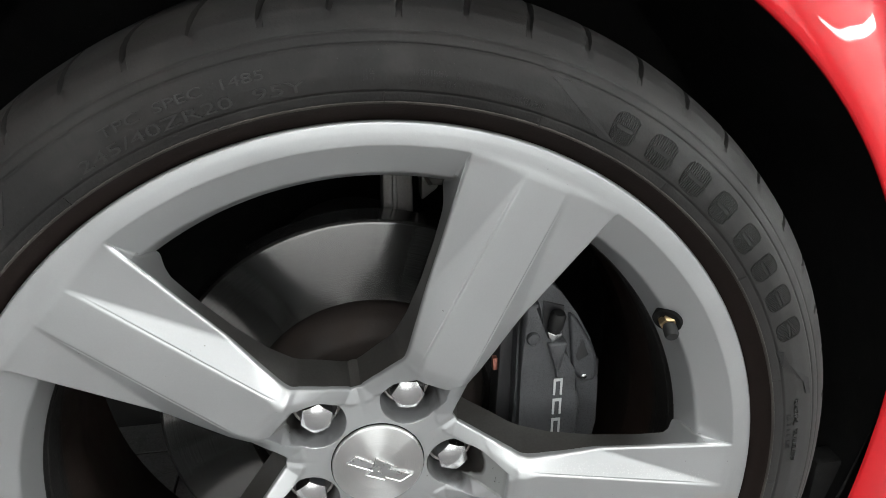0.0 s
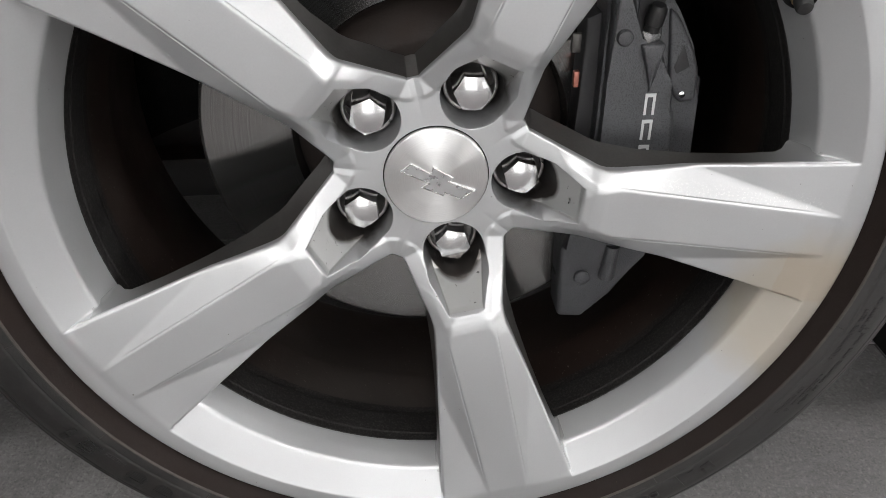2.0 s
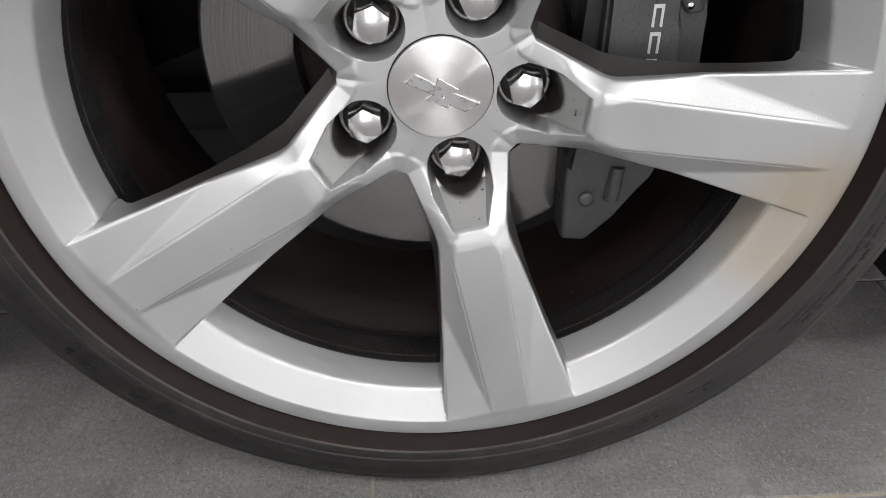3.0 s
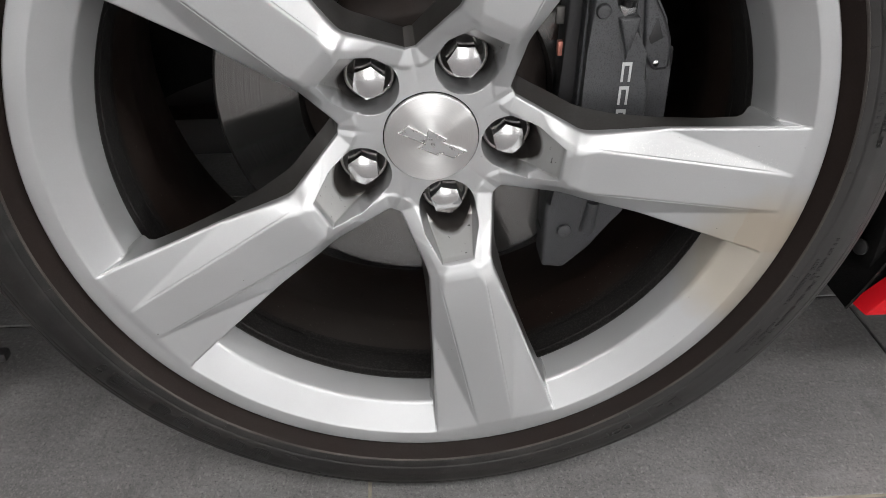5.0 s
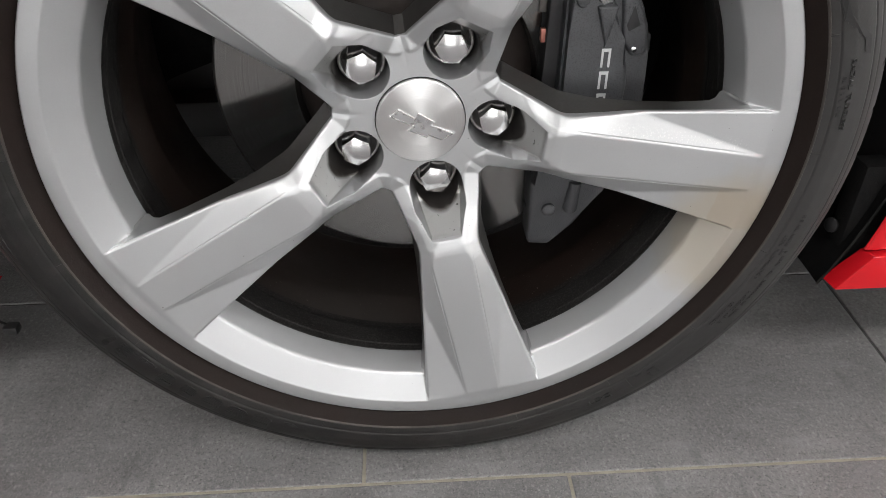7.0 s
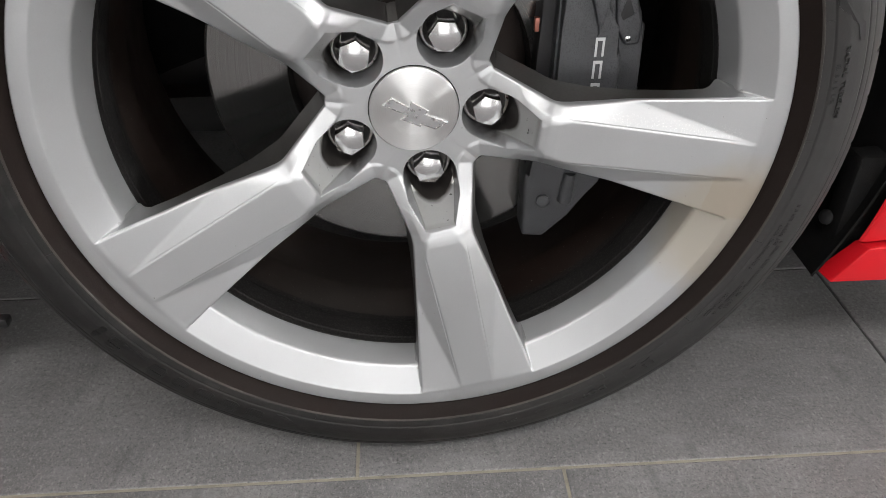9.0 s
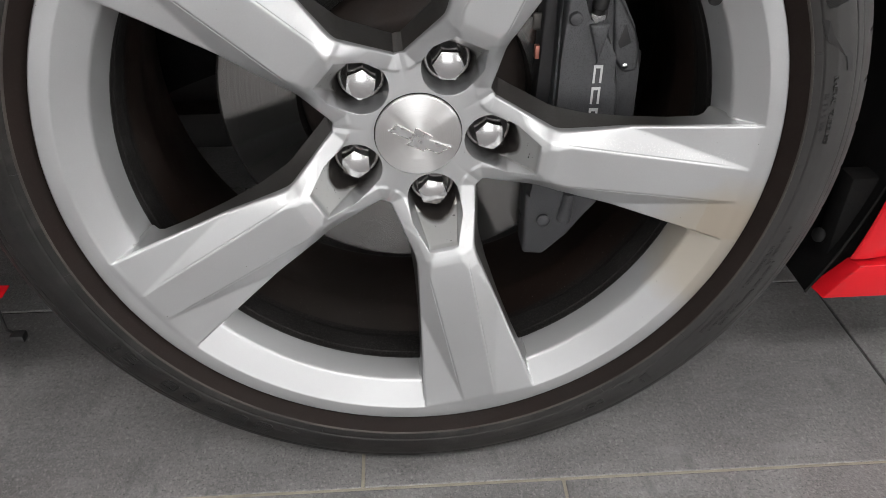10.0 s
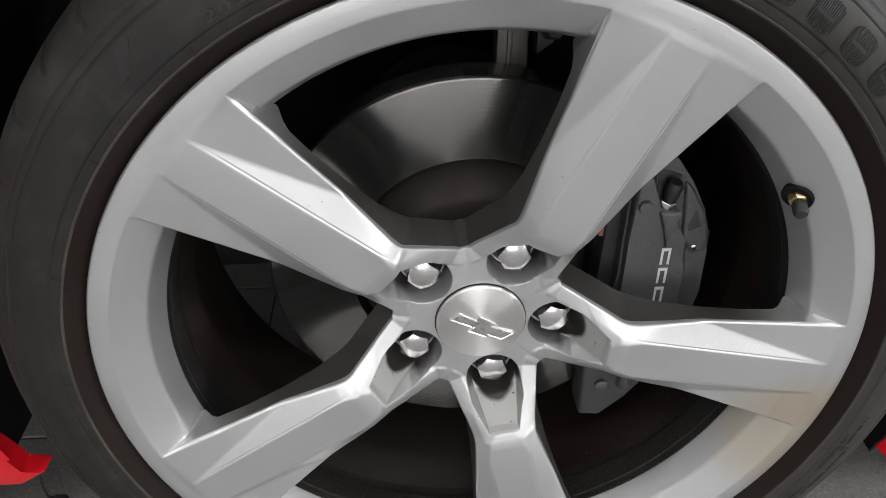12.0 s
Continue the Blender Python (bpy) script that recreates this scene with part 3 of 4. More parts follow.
def edge_v(u):
    us = np.asarray(u, float)
    total = 0
    for d in np.linspace(-0.005, 0.005, 11):
        total = total + lerp_table(EDGE, us + d)
    smooth = total / 11
    w = np.clip((us - VU - 0.010) / 0.008, 0, 1)
    return smooth * w + lerp_table(EDGE, us) * (1 - w)


def casting(u, v):
    """Height of the bare casting, before the pocket and the nut's hole are cut."""
    w = np.abs(v)
    strip = lerp_table([(0, 0.0365), (0.1055, 0.0440), (0.256, 0.0572), (0.27, 0.0574)], u)
    neck = lerp_table([(0.0, 0.0055), (0.0680, 0.0055), (0.0925, 0.0388), (0.0955, 0.0408), (0.1055, 0.0441), (0.1500, 0.0720)], u)
    neck = (neck + lerp_table([(0.0, 0.0055), (0.0655, 0.0055), (0.0705, 0.0090), (0.0925, 0.0388), (0.0955, 0.0408), (0.1055, 0.0441), (0.1500, 0.0720)], u)) / 2
    edge = lerp_table([(0.03, 0.040), (0.055, 0.034), (0.075, 0.0268), (0.1055, 0.0172), (0.2575, 0.0150), (0.27, 0.0148)], u)
    slope = lerp_table([(0.045, 0.1), (0.07, 0.45), (0.09, 0.95), (0.105, 1.0), (0.135, 0.72), (0.1575, 0.638), (0.27, 0.638)], u)
    top = soft_min(strip, neck, 0.0010)
    flank = top - (w - edge) * slope
    # near the hub a flat band follows the opening's edge, which runs straight down into the valley between two spokes
    bu = np.concatenate([np.linspace(VU, 0.0582, 40), np.linspace(0.0583, 0.125, 260)])
    bv = lerp_table(EDGE, bu)
    low = lerp_table([(VU, 0.0034), (0.1035, 0.0312), (0.125, 0.0345)], bu)
    lean = lerp_table([(VU, 0.16), (0.0720, 0.24), (0.0850, 0.50), (0.0980, 0.88), (0.1035, 1.05), (0.125, 0.80)], bu)
    best, foot, tilt = np.full(np.shape(u), 1e9), np.zeros(np.shape(u)), np.zeros(np.shape(u))
    for q in range(len(bu)):
        d = np.hypot(u - bu[q], w - bv[q])
        foot = np.where(d < best, low[q], foot)
        tilt = np.where(d < best, lean[q], tilt)
        best = np.minimum(best, d)
    band = soft_min(foot + best * tilt, foot + 0.0082 * tilt + (best - 0.0082) * tilt * 0.40, 0.0006)
    fall = foot + 0.0125 * tilt - (best - 0.0125) * 1.2
    rib = soft_max(soft_min(top, band, 0.0010), soft_min(band, fall, 0.0016), 0.0010)
    blend = np.clip((u - 0.098) / 0.018, 0, 1)
    flank = rib * (1 - blend) + flank * blend
    facet = 0.0573 + (u - 0.2575) * 0.201 - (w - 0.0150) * 0.026 - 0.05 * (1 - np.clip((u - 0.088) / 0.02, 0, 1))
    cap = top + np.maximum(0, rib - top) * (1 - blend)
    n = soft_min(cap, soft_max(flank, facet, 0.0011), 0.0010)
    # fine groove along the strip's edge
    n = n - 0.0006 * np.exp(-((w - edge - 0.0008) / 0.0005) ** 2) * np.clip((u - 0.107) / 0.006, 0, 1) * np.clip((0.250 - u) / 0.02, 0, 1)
    return n


def spoke_height(u, v):
    w = np.abs(v)
    n = casting(u, v)
    # soften the cast edges round the hub
    soft = np.zeros(np.shape(u))
    for k in range(12):
        r, a = (0.0013, 0.0007)[k % 2], math.pi * k / 6
        soft = soft + casting(u + r * math.cos(a), np.maximum(w + r * math.sin(a), 0)) / 13
    soft = soft + n / 13
    near = np.clip((0.122 - u) / 0.012, 0, 1)
    n = n * (1 - near) + soft * near
    # pocket that runs out along the spoke from the nut's hole
    floor_n = lerp_table([(0.0, -0.006), (0.0705, -0.0055), (0.0765, -0.0003), (0.0935, 0.0318), (0.2, 0.2180)], u)
    half = lerp_table([(0.06, 0.0195), (0.0753, 0.0180), (0.0930, 0.0122), (0.2, 0.0122)], u)
    dist = np.maximum(np.maximum(w - half, np.maximum(u - 0.0932, 0.064 - u)), 0)
    pocket = floor_n + dist * 6.0
    n = np.where(u < 0.13, soft_min(n, pocket, 0.0012), n)
    # the nut's hole, a short cone and then a bore
    hole = np.hypot(u - 0.060, v)
    cone = -0.0120 + (hole - 0.0203) * 11.0
    n = np.where(hole < 0.028, soft_min(n, cone, 0.0011), n)
    bore = -0.0125 - np.clip((0.0203 - hole) / 0.0012, 0, 1) * 0.0145 - np.clip((0.0166 - hole) / 0.0010, 0, 1) * 0.015
    n = np.where(hole < 0.0205, np.minimum(n, bore), n)
    # tuck the end into the flange
    far = np.hypot(u, w)
    onto = np.clip((far - 0.2565) / 0.0080, 0, 1)
    onto = onto * onto * (3 - 2 * onto)
    flange = lerp_table([(0.25, 0.0562), (0.2624, 0.0567), (0.2660, 0.0570), (0.2700, 0.0571), (0.2740, 0.0569)], far) + 0.0002 - np.clip((far - 0.2600) / 0.0132, 0, 1) * 0.0005
    n = n * (1 - onto) + flange * onto
    # rounded arris along the opening
    db = np.maximum(edge_v(u) - w, 0)
    r = 0.0020
    arris = np.where(db < r, r - np.sqrt(np.maximum(r * r - (r - db) ** 2, 0)), 0) * np.clip((u - VU) / 0.004, 0, 1)
    return n - arris * np.clip((0.2625 - far) / 0.006, 0, 1)


def dish_n(r):
    return float(lerp_table(DISH + [(0.2660, 0.0570), (0.2700, 0.0571), (0.2740, 0.0569)], r))


def spoke_mesh():
    us = np.concatenate([np.arange(0.018, 0.036, 0.002), np.arange(0.036, VU - 0.0001, 0.0004), np.arange(VU, 0.086, 0.0004), np.arange(0.086, 0.112, 0.0006), np.arange(0.112, 0.220, 0.0009), np.arange(0.220, 0.2732, 0.0006)])
    half = np.concatenate([np.linspace(0, 0.94, 104), np.linspace(0.95, 1.0, 7)])
    ts = np.concatenate([-half[:0:-1], half])
    U, T = np.meshgrid(us, ts, indexing="ij")
    # rows follow circles at the outer end, so that the end is round
    bend = np.clip((U - 0.2) / 0.06, 0, 1)
    V = edge_v(U) * T
    U2 = U * (1 - bend) + bend * np.sqrt(np.maximum(U * U - V * V, 0))
    d = np.hypot(U2 - 0.060, V)
    near = np.abs(d - 0.0203) < 0.0004
    k = np.where(near, 0.0203 / np.maximum(d, 1e-6), 1)
    U3, V3 = 0.060 + (U2 - 0.060) * k, V * k
    N = spoke_height(U3, V3)
    rows, cols = U.shape
    verts = np.stack([U3, -N, V3], -1).reshape(-1, 3).tolist()
    faces = [(i * cols + j, (i + 1) * cols + j, (i + 1) * cols + j + 1, i * cols + j + 1) for i in range(rows - 1) for j in range(cols - 1)]
    # side walls that lean out towards the back
    first = int(np.argmin(np.abs(us - VU)))
    for side in (-1, 1):
        j = cols - 1 if side > 0 else 0
        rim = []
        for i in range(first, rows):
            u, v, n = U3[i, j], abs(V3[i, j]), N[i, j]
            back_n = float(lerp_table([(0.0558, -0.0285), (0.070, -0.0210), (0.085, -0.0119), (0.1035, -0.0005), (0.13, 0.0120), (0.16, 0.0215), (0.19, 0.0292), (0.2130, 0.0333), (0.2180, 0.0308), (0.2215, 0.0272), (0.2240, 0.0232), (0.2258, 0.0203), (0.2271, 0.0188), (0.27, 0.0186)], u))
            off = float(lerp_table([(0.0558, 0.0055), (0.070, 0.0050), (0.085, 0.0057), (0.1035, 0.0060), (0.13, 0.0030), (0.16, 0.0016), (0.19, 0.0016), (0.214, 0.0022), (0.2215, 0.0026), (0.2260, 0.0031), (0.2285, 0.0036), (0.2300, 0.0038), (0.27, 0.0038)], u))
            ang_n = radians(float(lerp_table([(0.0558, 36), (0.0580, 37), (0.0605, 58), (0.066, 72), (0.075, 74), (0.10, 74), (0.125, 94), (0.16, 98), (0.27, 98)], u)))
            out_r = math.hypot(u, v + off)
            under_n = min(back_n, 0.0346) - 0.004 if u < 0.2262 else 0.0150
            if out_r > 0.2338:
                back_n = min(n, max(0.0195, dish_n(out_r) + 0.0002))
            close = min(1.0, max(0.0, (u - 0.2200) / 0.011))
            close = close * close * (3 - 2 * close)
            ring = []
            into = min(1.0, max(0.0, (out_r - 0.2338) / 0.006))
            into = into * into * (3 - 2 * into)
            high = max(0.0, n - dish_n(out_r))
            foot = 0.0002 + 0.03 * high
            curl = min(0.0032, 0.30 * high)
            for w, fw, fd in ((0.0, 0.0, 0.0), (0.06, 0.05, 0.06), (0.25, 0.3, 0.30), (0.5, 0.7, 0.62), (0.75, 1.0, 0.86), (0.94, 1.35, 0.965), (1.0, 2.0, 1.0), (1.0, 2.0, 1.0)):
                o = off * (w ** (0.85 + 0.7 * close))
                nn = n + (back_n - n) * (w + (fd - w) * close)
                fo = foot * min(fw, 1.0) + curl * max(0.0, fw - 1.0)
                fr = math.hypot(u, v + fo)
                fn = n + min(0.0, dish_n(fr) + 0.0002 - n) * fd
                o, nn = o + (fo - o) * into, nn + (fn - nn) * into
                ring.append((u + o * math.cos(ang_n) * (1 - into), -nn, side * (v + o * (math.sin(ang_n) * (1 - into) + into))))
            # underside towards the spoke's middle
            ring[-1] = (u, -under_n, side * v * 0.3)
            rim.append(ring)
        # the wall runs softly into the dish at the window's corner
        arr = np.array(rim)
        rel = arr - arr[:, :1]
        for _ in range(2):
            soft = rel.copy()
            for i in range(6, len(rim) - 6):
                if 0.2140 < arr[i, 0, 0] < 0.2420:
                    reach = int(round(4 * min(1.0, (arr[i, 0, 0] - 0.2140) / 0.008, (0.2420 - arr[i, 0, 0]) / 0.008)))
                    soft[i] = rel[i - reach:i + reach + 1].mean(axis=0)
            rel = soft
        rim = [[tuple(q) for q in ring] for ring in (arr[:, :1] + rel).tolist()]
        base = len(verts)
        for ring in rim:
            verts += ring
        m = len(rim[0])
        for i in range(len(rim) - 1):
            for q in range(m - 1):
                a, b = base + i * m + q, base + (i + 1) * m + q
                faces.append((a, b, b + 1, a + 1) if side > 0 else (a, a + 1, b + 1, b))
    return verts, faces, (rows - 1) * (cols - 1)


verts, faces, top_faces = spoke_mesh()
spoke = mesh_from("spoke", verts, faces, SILVER, wheel, angle=60)
spoke.data.materials.append(SHADED_DUSTY)
spoke.data.materials.append(POCKET)
spoke_index = []
for i, poly in enumerate(spoke.data.polygons):
    c = poly.center
    if i < top_faces:
        half = lerp_table([(0.06, 0.0215), (0.0753, 0.0186), (0.0930, 0.0128), (0.2, 0.0128)], c.x)
        spoke_index.append(2 if 0.062 < c.x < 0.0938 and abs(c.z) < half and math.hypot(c.x - 0.06, c.z) > 0.0215 else 0)
    else:
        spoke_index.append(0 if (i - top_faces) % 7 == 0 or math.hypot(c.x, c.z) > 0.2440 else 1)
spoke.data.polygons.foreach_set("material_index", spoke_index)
SPOKE_ANGLES = [PHI + radians(72 * k) for k in range(5)]
spoke.matrix_basis = pose(0, 0, WHEEL_Z, 0, -math.degrees(SPOKE_ANGLES[0]), 0)
for a in SPOKE_ANGLES[1:]:
    copy_thing(spoke, pose(0, 0, WHEEL_Z, 0, -math.degrees(a), 0))

# centre cap with an emblem
verts, faces = lathe(rounded([(0.0352, 0.000), (0.0350, 0.0080), (0.0345, 0.0085), (0.0340, 0.0088), (0.0200, 0.0104), (0.0004, 0.0110)], 0.0006, 3), 96, flip=True)
cap = mesh_from("centre_cap", verts, faces, CAP_METAL, wheel, "brushed round metal centre cap", angle=40)
# raised black ring in place of the shaded gap round the cap
verts, faces = lathe([(0.0359, 0.0040), (0.0358, 0.0061), (0.0355, 0.0063), (0.0350, 0.0050)], 96, flip=True)
mesh_from("cap_ring", verts, faces, BLACK, wheel)


EMBLEM_OUTLINE = [(-0.0173, 0.0125), (-0.0038, 0.0048), (-0.0023, 0.0097), (0.0119, 0.0009), (0.0088, -0.0018), (0.0265, -0.0094),
           (0.0161, -0.0154), (0.0056, -0.0105), (0.0046, -0.0127), (-0.0111, -0.0055), (-0.0063, -0.0024), (-0.0246, 0.0066)]


def emblem_ring(inset, n, bm):
    res = []
    for i, q in enumerate(EMBLEM_OUTLINE):
        p0, p1, p2 = Vector(EMBLEM_OUTLINE[i - 1]), Vector(q), Vector(EMBLEM_OUTLINE[(i + 1) % 12])
        d1, d2 = (p1 - p0).normalized(), (p2 - p1).normalized()
        n1, n2 = Vector((d1.y, -d1.x)), Vector((d2.y, -d2.x))
        side = (n1 + n2) / max(0.35, 1 + n1.dot(n2))
        at = p1 + side * inset
        res.append(bm.verts.new((at.x, -n, WHEEL_Z + at.y)))
    return res


def emblem():
    bm = bmesh.new()
    rings = [emblem_ring(0.0, 0.0095, bm), emblem_ring(0.0002, 0.0119, bm), emblem_ring(0.0006, 0.0121, bm), emblem_ring(0.0012, 0.0114, bm)]
    for a, b in zip(rings, rings[1:]):
        for i in range(12):
            bm.faces.new((a[i], a[(i + 1) % 12], b[(i + 1) % 12], b[i]))
    return bm


badge = part("emblem", emblem(), EMBLEM, wheel, "small chrome bar-shaped emblem", angle=20)
field = bmesh.new()
field.faces.new(emblem_ring(0.0009, 0.01172, field))
part("emblem_field", field, EMBLEM_FIELD, badge, "finely textured grey emblem field", smooth=False)


def lug_nut():
    bm = bmesh.new()
    rings = []
    for r, h in ((0.0128, -0.044), (0.0130, -0.0026), (0.0129, -0.0020), (0.0127, 0.0), (0.0118, 0.0), (0.0104, 0.0), (0.0086, 0.0), (0.0056, 0.0), (0.0020, 0.0)):
        rings.append([])
        for i in range(24):
            a = 2 * math.pi * i / 24
            hexr = r * math.cos(math.pi / 6) / math.cos((a % (math.pi / 3)) - math.pi / 6)
            round_w = min(1.0, max(0.0, (0.0104 - r) / 0.0040))
            rr = hexr * (1 - round_w) + r * 0.93 * round_w
            top = 0.0018 - 0.0030 * (rr / 0.0129) ** 2 if r < 0.0128 else h
            rings[-1].append(bm.verts.new((rr * math.cos(a), -top, rr * math.sin(a))))
    for p, q in zip(rings, rings[1:]):
        for i in range(24):
            bm.faces.new((p[i], p[(i + 1) % 24], q[(i + 1) % 24], q[i]))
    bm.faces.new(rings[-1])
    return bm


nut = part("lug_nut", lug_nut(), CHROME, wheel, "polished chrome lug nut", angle=28)
bm = turned([(0.0188, 0.0), (0.0188, 0.0150), (0.0185, 0.0160), (0.0176, 0.0165), (0.0164, 0.0160), (0.0156, 0.0060), (0.0120, 0.0)], 48, (0, 0, 0), (0, -1, 0))
for k, a in enumerate(SPOKE_ANGLES):
    m = pose(*wheel_point(0.060, a, 0.0), 0, (17, 4, 40, 26, 11)[k], 0)
    if k == 0:
        nut.matrix_basis = m
    else:
        copy_thing(nut, m)
seat = part("nut_seat", bm, SLEEVE, wheel, "bright nut seat ring", angle=30)
for k, a in enumerate(SPOKE_ANGLES):
    m = pose(*wheel_point(0.060, a, -0.0350))
    if k == 0:
        seat.matrix_basis = m
    else:
        copy_thing(seat, m)

# a dark flake of grime stuck in one pocket
flake = bmesh.new()
tip = [flake.verts.new((x * 0.0016, -0.0004 * (k % 2), z * 0.0022)) for k, (x, z) in enumerate(((-1, -0.4), (-0.3, -1), (0.5, -0.5), (1, 0.1), (0.3, 0.4), (0.6, 1.1), (-0.2, 0.9), (-0.6, 0.2)))]
flake.faces.new(tip)
bmesh.ops.solidify(flake, geom=flake.faces[:], thickness=0.0005)
flake = part("grime_flake", flake, BLACK, wheel, "small dark flake of grime", smooth=False)
flake.matrix_basis = pose(0, 0, WHEEL_Z, 0, -math.degrees(PHI), 0) @ pose(0.0889, -0.0236, -0.0030, 0, 0, 62)

# tyre valve in the dish
va = PHI + radians(37.5)
vp = Vector(wheel_point(0.2396, va, 0.0395))
ca, sa = math.cos(va), math.sin(va)
dish_out = Vector((-0.73 * ca, -0.68, -0.73 * sa))
vdir = Vector((-0.30 * ca + 0.3 * sa, -0.90, -0.30 * sa - 0.3 * ca))
# raised black disc in place of a recess, black for its shade
part("valve_recess", turned([(0.0106, -0.003), (0.0106, 0.0008), (0.0102, 0.0013), (0.0098, 0.0013)], 32, vp, dish_out), BLACK, wheel)
part("valve_nut", turned([(0.0064, -0.004), (0.0064, 0.0036), (0.0058, 0.0044), (0.0046, 0.0046)], 6, vp, vdir), BRASS, wheel, "brass valve nut")
part("valve_cap", turned([(0.0042, 0.0), (0.0043, 0.006), (0.0050, 0.0065), (0.0050, 0.0130), (0.0040, 0.0148), (0.001, 0.0152)], 20, vp, vdir), PLASTIC, wheel, "black valve cap")

# ---- tyre ----
TYRE = [(0.2700, 0.0400), (0.2755, 0.0490), (0.2800, 0.0540), (0.2850, 0.0594), (0.2874, 0.0630), (0.2884, 0.0646), (0.2900, 0.0656), (0.2944, 0.0668), (0.2954, 0.0667), (0.2964, 0.0680), (0.3050, 0.0682), (0.3140, 0.0662),
        (0.3196, 0.0640), (0.3206, 0.0626), (0.3216, 0.0630), (0.3258, 0.0604), (0.3268, 0.0589), (0.3278, 0.0590), (0.3325, 0.0552), (0.3390, 0.0480), (0.3440, 0.0392), (0.3478, 0.0265), (0.3500, 0.0120),
        (0.3512, 0.0000), (0.3518, -0.0200), (0.3520, -0.0600), (0.3518, -0.1000), (0.3500, -0.1320), (0.3440, -0.1530), (0.3300, -0.1700), (0.3100, -0.1810), (0.2900, -0.1830), (0.2740, -0.1720)]


def tyre_mesh():
    prof = rounded(TYRE, 0.0012, 2)
    grooves, half = 56, 0.034
    marks = [0.0, 0.12, 0.24, 0.36, 0.5 - half - 0.02, 0.5 - half, 0.5 + half, 0.5 + half + 0.02, 0.64, 0.76, 0.88]
    turns = [2 * math.pi * (g + f) / grooves for g in range(grooves) for f in marks]
    steps = len(turns)
    verts, faces = [], []
    for i, a in enumerate(turns):
        cut = i % len(marks) in (5, 6)
        deep = 0.0045 if (i // len(marks)) % 2 else 0.003
        for r, n in prof:
            rr = r
            if r > 0.3345 and n > -0.14:
                rr -= deep * min(1, (r - 0.3345) / 0.009) if cut else 0
            x, y, z = wheel_point(rr, a - max(0.0, 0.05 - n) * 0.55, n)
            if z < 0.0004:
                y -= (0.0004 - z) * 0.5 if n > 0 else 0
                z = 0.0004
            verts.append((x, y, z))
    k = len(prof)
    for i in range(steps):
        for j in range(k - 1):
            p, q = i * k + j, ((i + 1) % steps) * k + j
            faces.append((p, p + 1, q + 1, q))
    return verts, faces


verts, faces = tyre_mesh()
tyre = mesh_from("tyre", verts, faces, RUBBER, car, "low-profile black tyre with a dusty brown bead", angle=40)
verts, faces = lathe([(0.2752, 0.0494), (0.2800, 0.0546), (0.2850, 0.0600), (0.2873, 0.0635), (0.2878, 0.0643)], 240, flip=True)
mesh_from("rim_guard", verts, faces, RUBBER_RIDGE, tyre, "brownish dusty rubber in the hollow of the bead", angle=60)
verts, faces = lathe(rounded([(0.2876, 0.0632), (0.2878, 0.0644), (0.2885, 0.0653), (0.2893, 0.0657), (0.2897, 0.0652)], 0.0004, 2), 240, flip=True)
mesh_from("worn_edge", verts, faces, RUBBER_PALE, tyre, "paler edge of the rim guard", angle=60)


def sidewall_n(r):
    return float(np.interp(r, [p[0] for p in TYRE[:22]], [p[1] for p in TYRE[:22]]))


def on_sidewall(bm, a_mid, r0, out=0.0007, down=False):
    """Lay flat shapes (x along, y up from the baseline, z out) on the sidewall round a_mid. down: read from inside the arc."""
    for v in bm.verts:
        x, y, z = v.co
        if not down:
            r, a = r0 + y, a_mid - x / r0
        else:
            r, a = r0 - y, a_mid + x / r0
        v.co = wheel_point(r, a, sidewall_n(r) + z + out * (0 if z <= 0 else 1))
    return bm


def text_bmesh(body, height, depth, spacing=1.0):
    cu = bpy.data.curves.new("writing", "FONT")
    cu.body, cu.size, cu.align_x, cu.extrude, cu.space_character = body, height / 0.70, "CENTER", depth, spacing
    cu.resolution_u = 3
    ob = bpy.data.objects.new("writing", cu)
    scene.collection.objects.link(ob)
    me = bpy.data.meshes.new_from_object(ob, depsgraph=bpy.context.evaluated_depsgraph_get())
    bm = bmesh.new()
    bm.from_mesh(me)
    bpy.data.objects.remove(ob)
    bpy.data.meshes.remove(me)
    bmesh.ops.subdivide_edges(bm, edges=[e for e in bm.edges if e.calc_length() > 0.004], cuts=3)
    return bm


def fit_width(bm, width):
    xs = [v.co.x for v in bm.verts]
    s = width / (max(xs) - min(xs))
    mid = (max(xs) + min(xs)) / 2
    for v in bm.verts:
        v.co.x = (v.co.x - mid) * s
    return bm


def sidewall_text(body, a_deg, r0, height, width):
    bm = on_sidewall(fit_width(text_bmesh(body, height, 0.0010), width), PHI + radians(a_deg), r0, 0.0)
    left = set(bm.verts)
    while left:
        island, queue = set(), [left.pop()]
        while queue:
            v = queue.pop()
            island.add(v)
            for e in v.link_edges:
                o = e.other_vert(v)
                if o in left:
                    left.discard(o)
                    queue.append(o)
        one = bmesh.new()
        made = {v: one.verts.new(v.co) for v in island}
        for f in {f for v in island for f in v.link_faces}:
            one.faces.new([made[v] for v in f.verts])
        part("letter", one, RUBBER_LETTER, tyre, smooth=False)
    bm.free()


sidewall_text("245/40ZR20  95Y", 115.3, 0.2985, 0.0062, 0.3020 * radians(24.2))
sidewall_text("RADIAL  TUBELESS", 14.0, 0.3028, 0.0034, 0.3050 * radians(10.2))
sidewall_text("DOT", -52.1, 0.3012, 0.0052, 0.3030 * radians(4.7))
sidewall_text("TPC  SPEC  1485", 115.4, 0.3085, 0.0052, 0.3110 * radians(16.8))


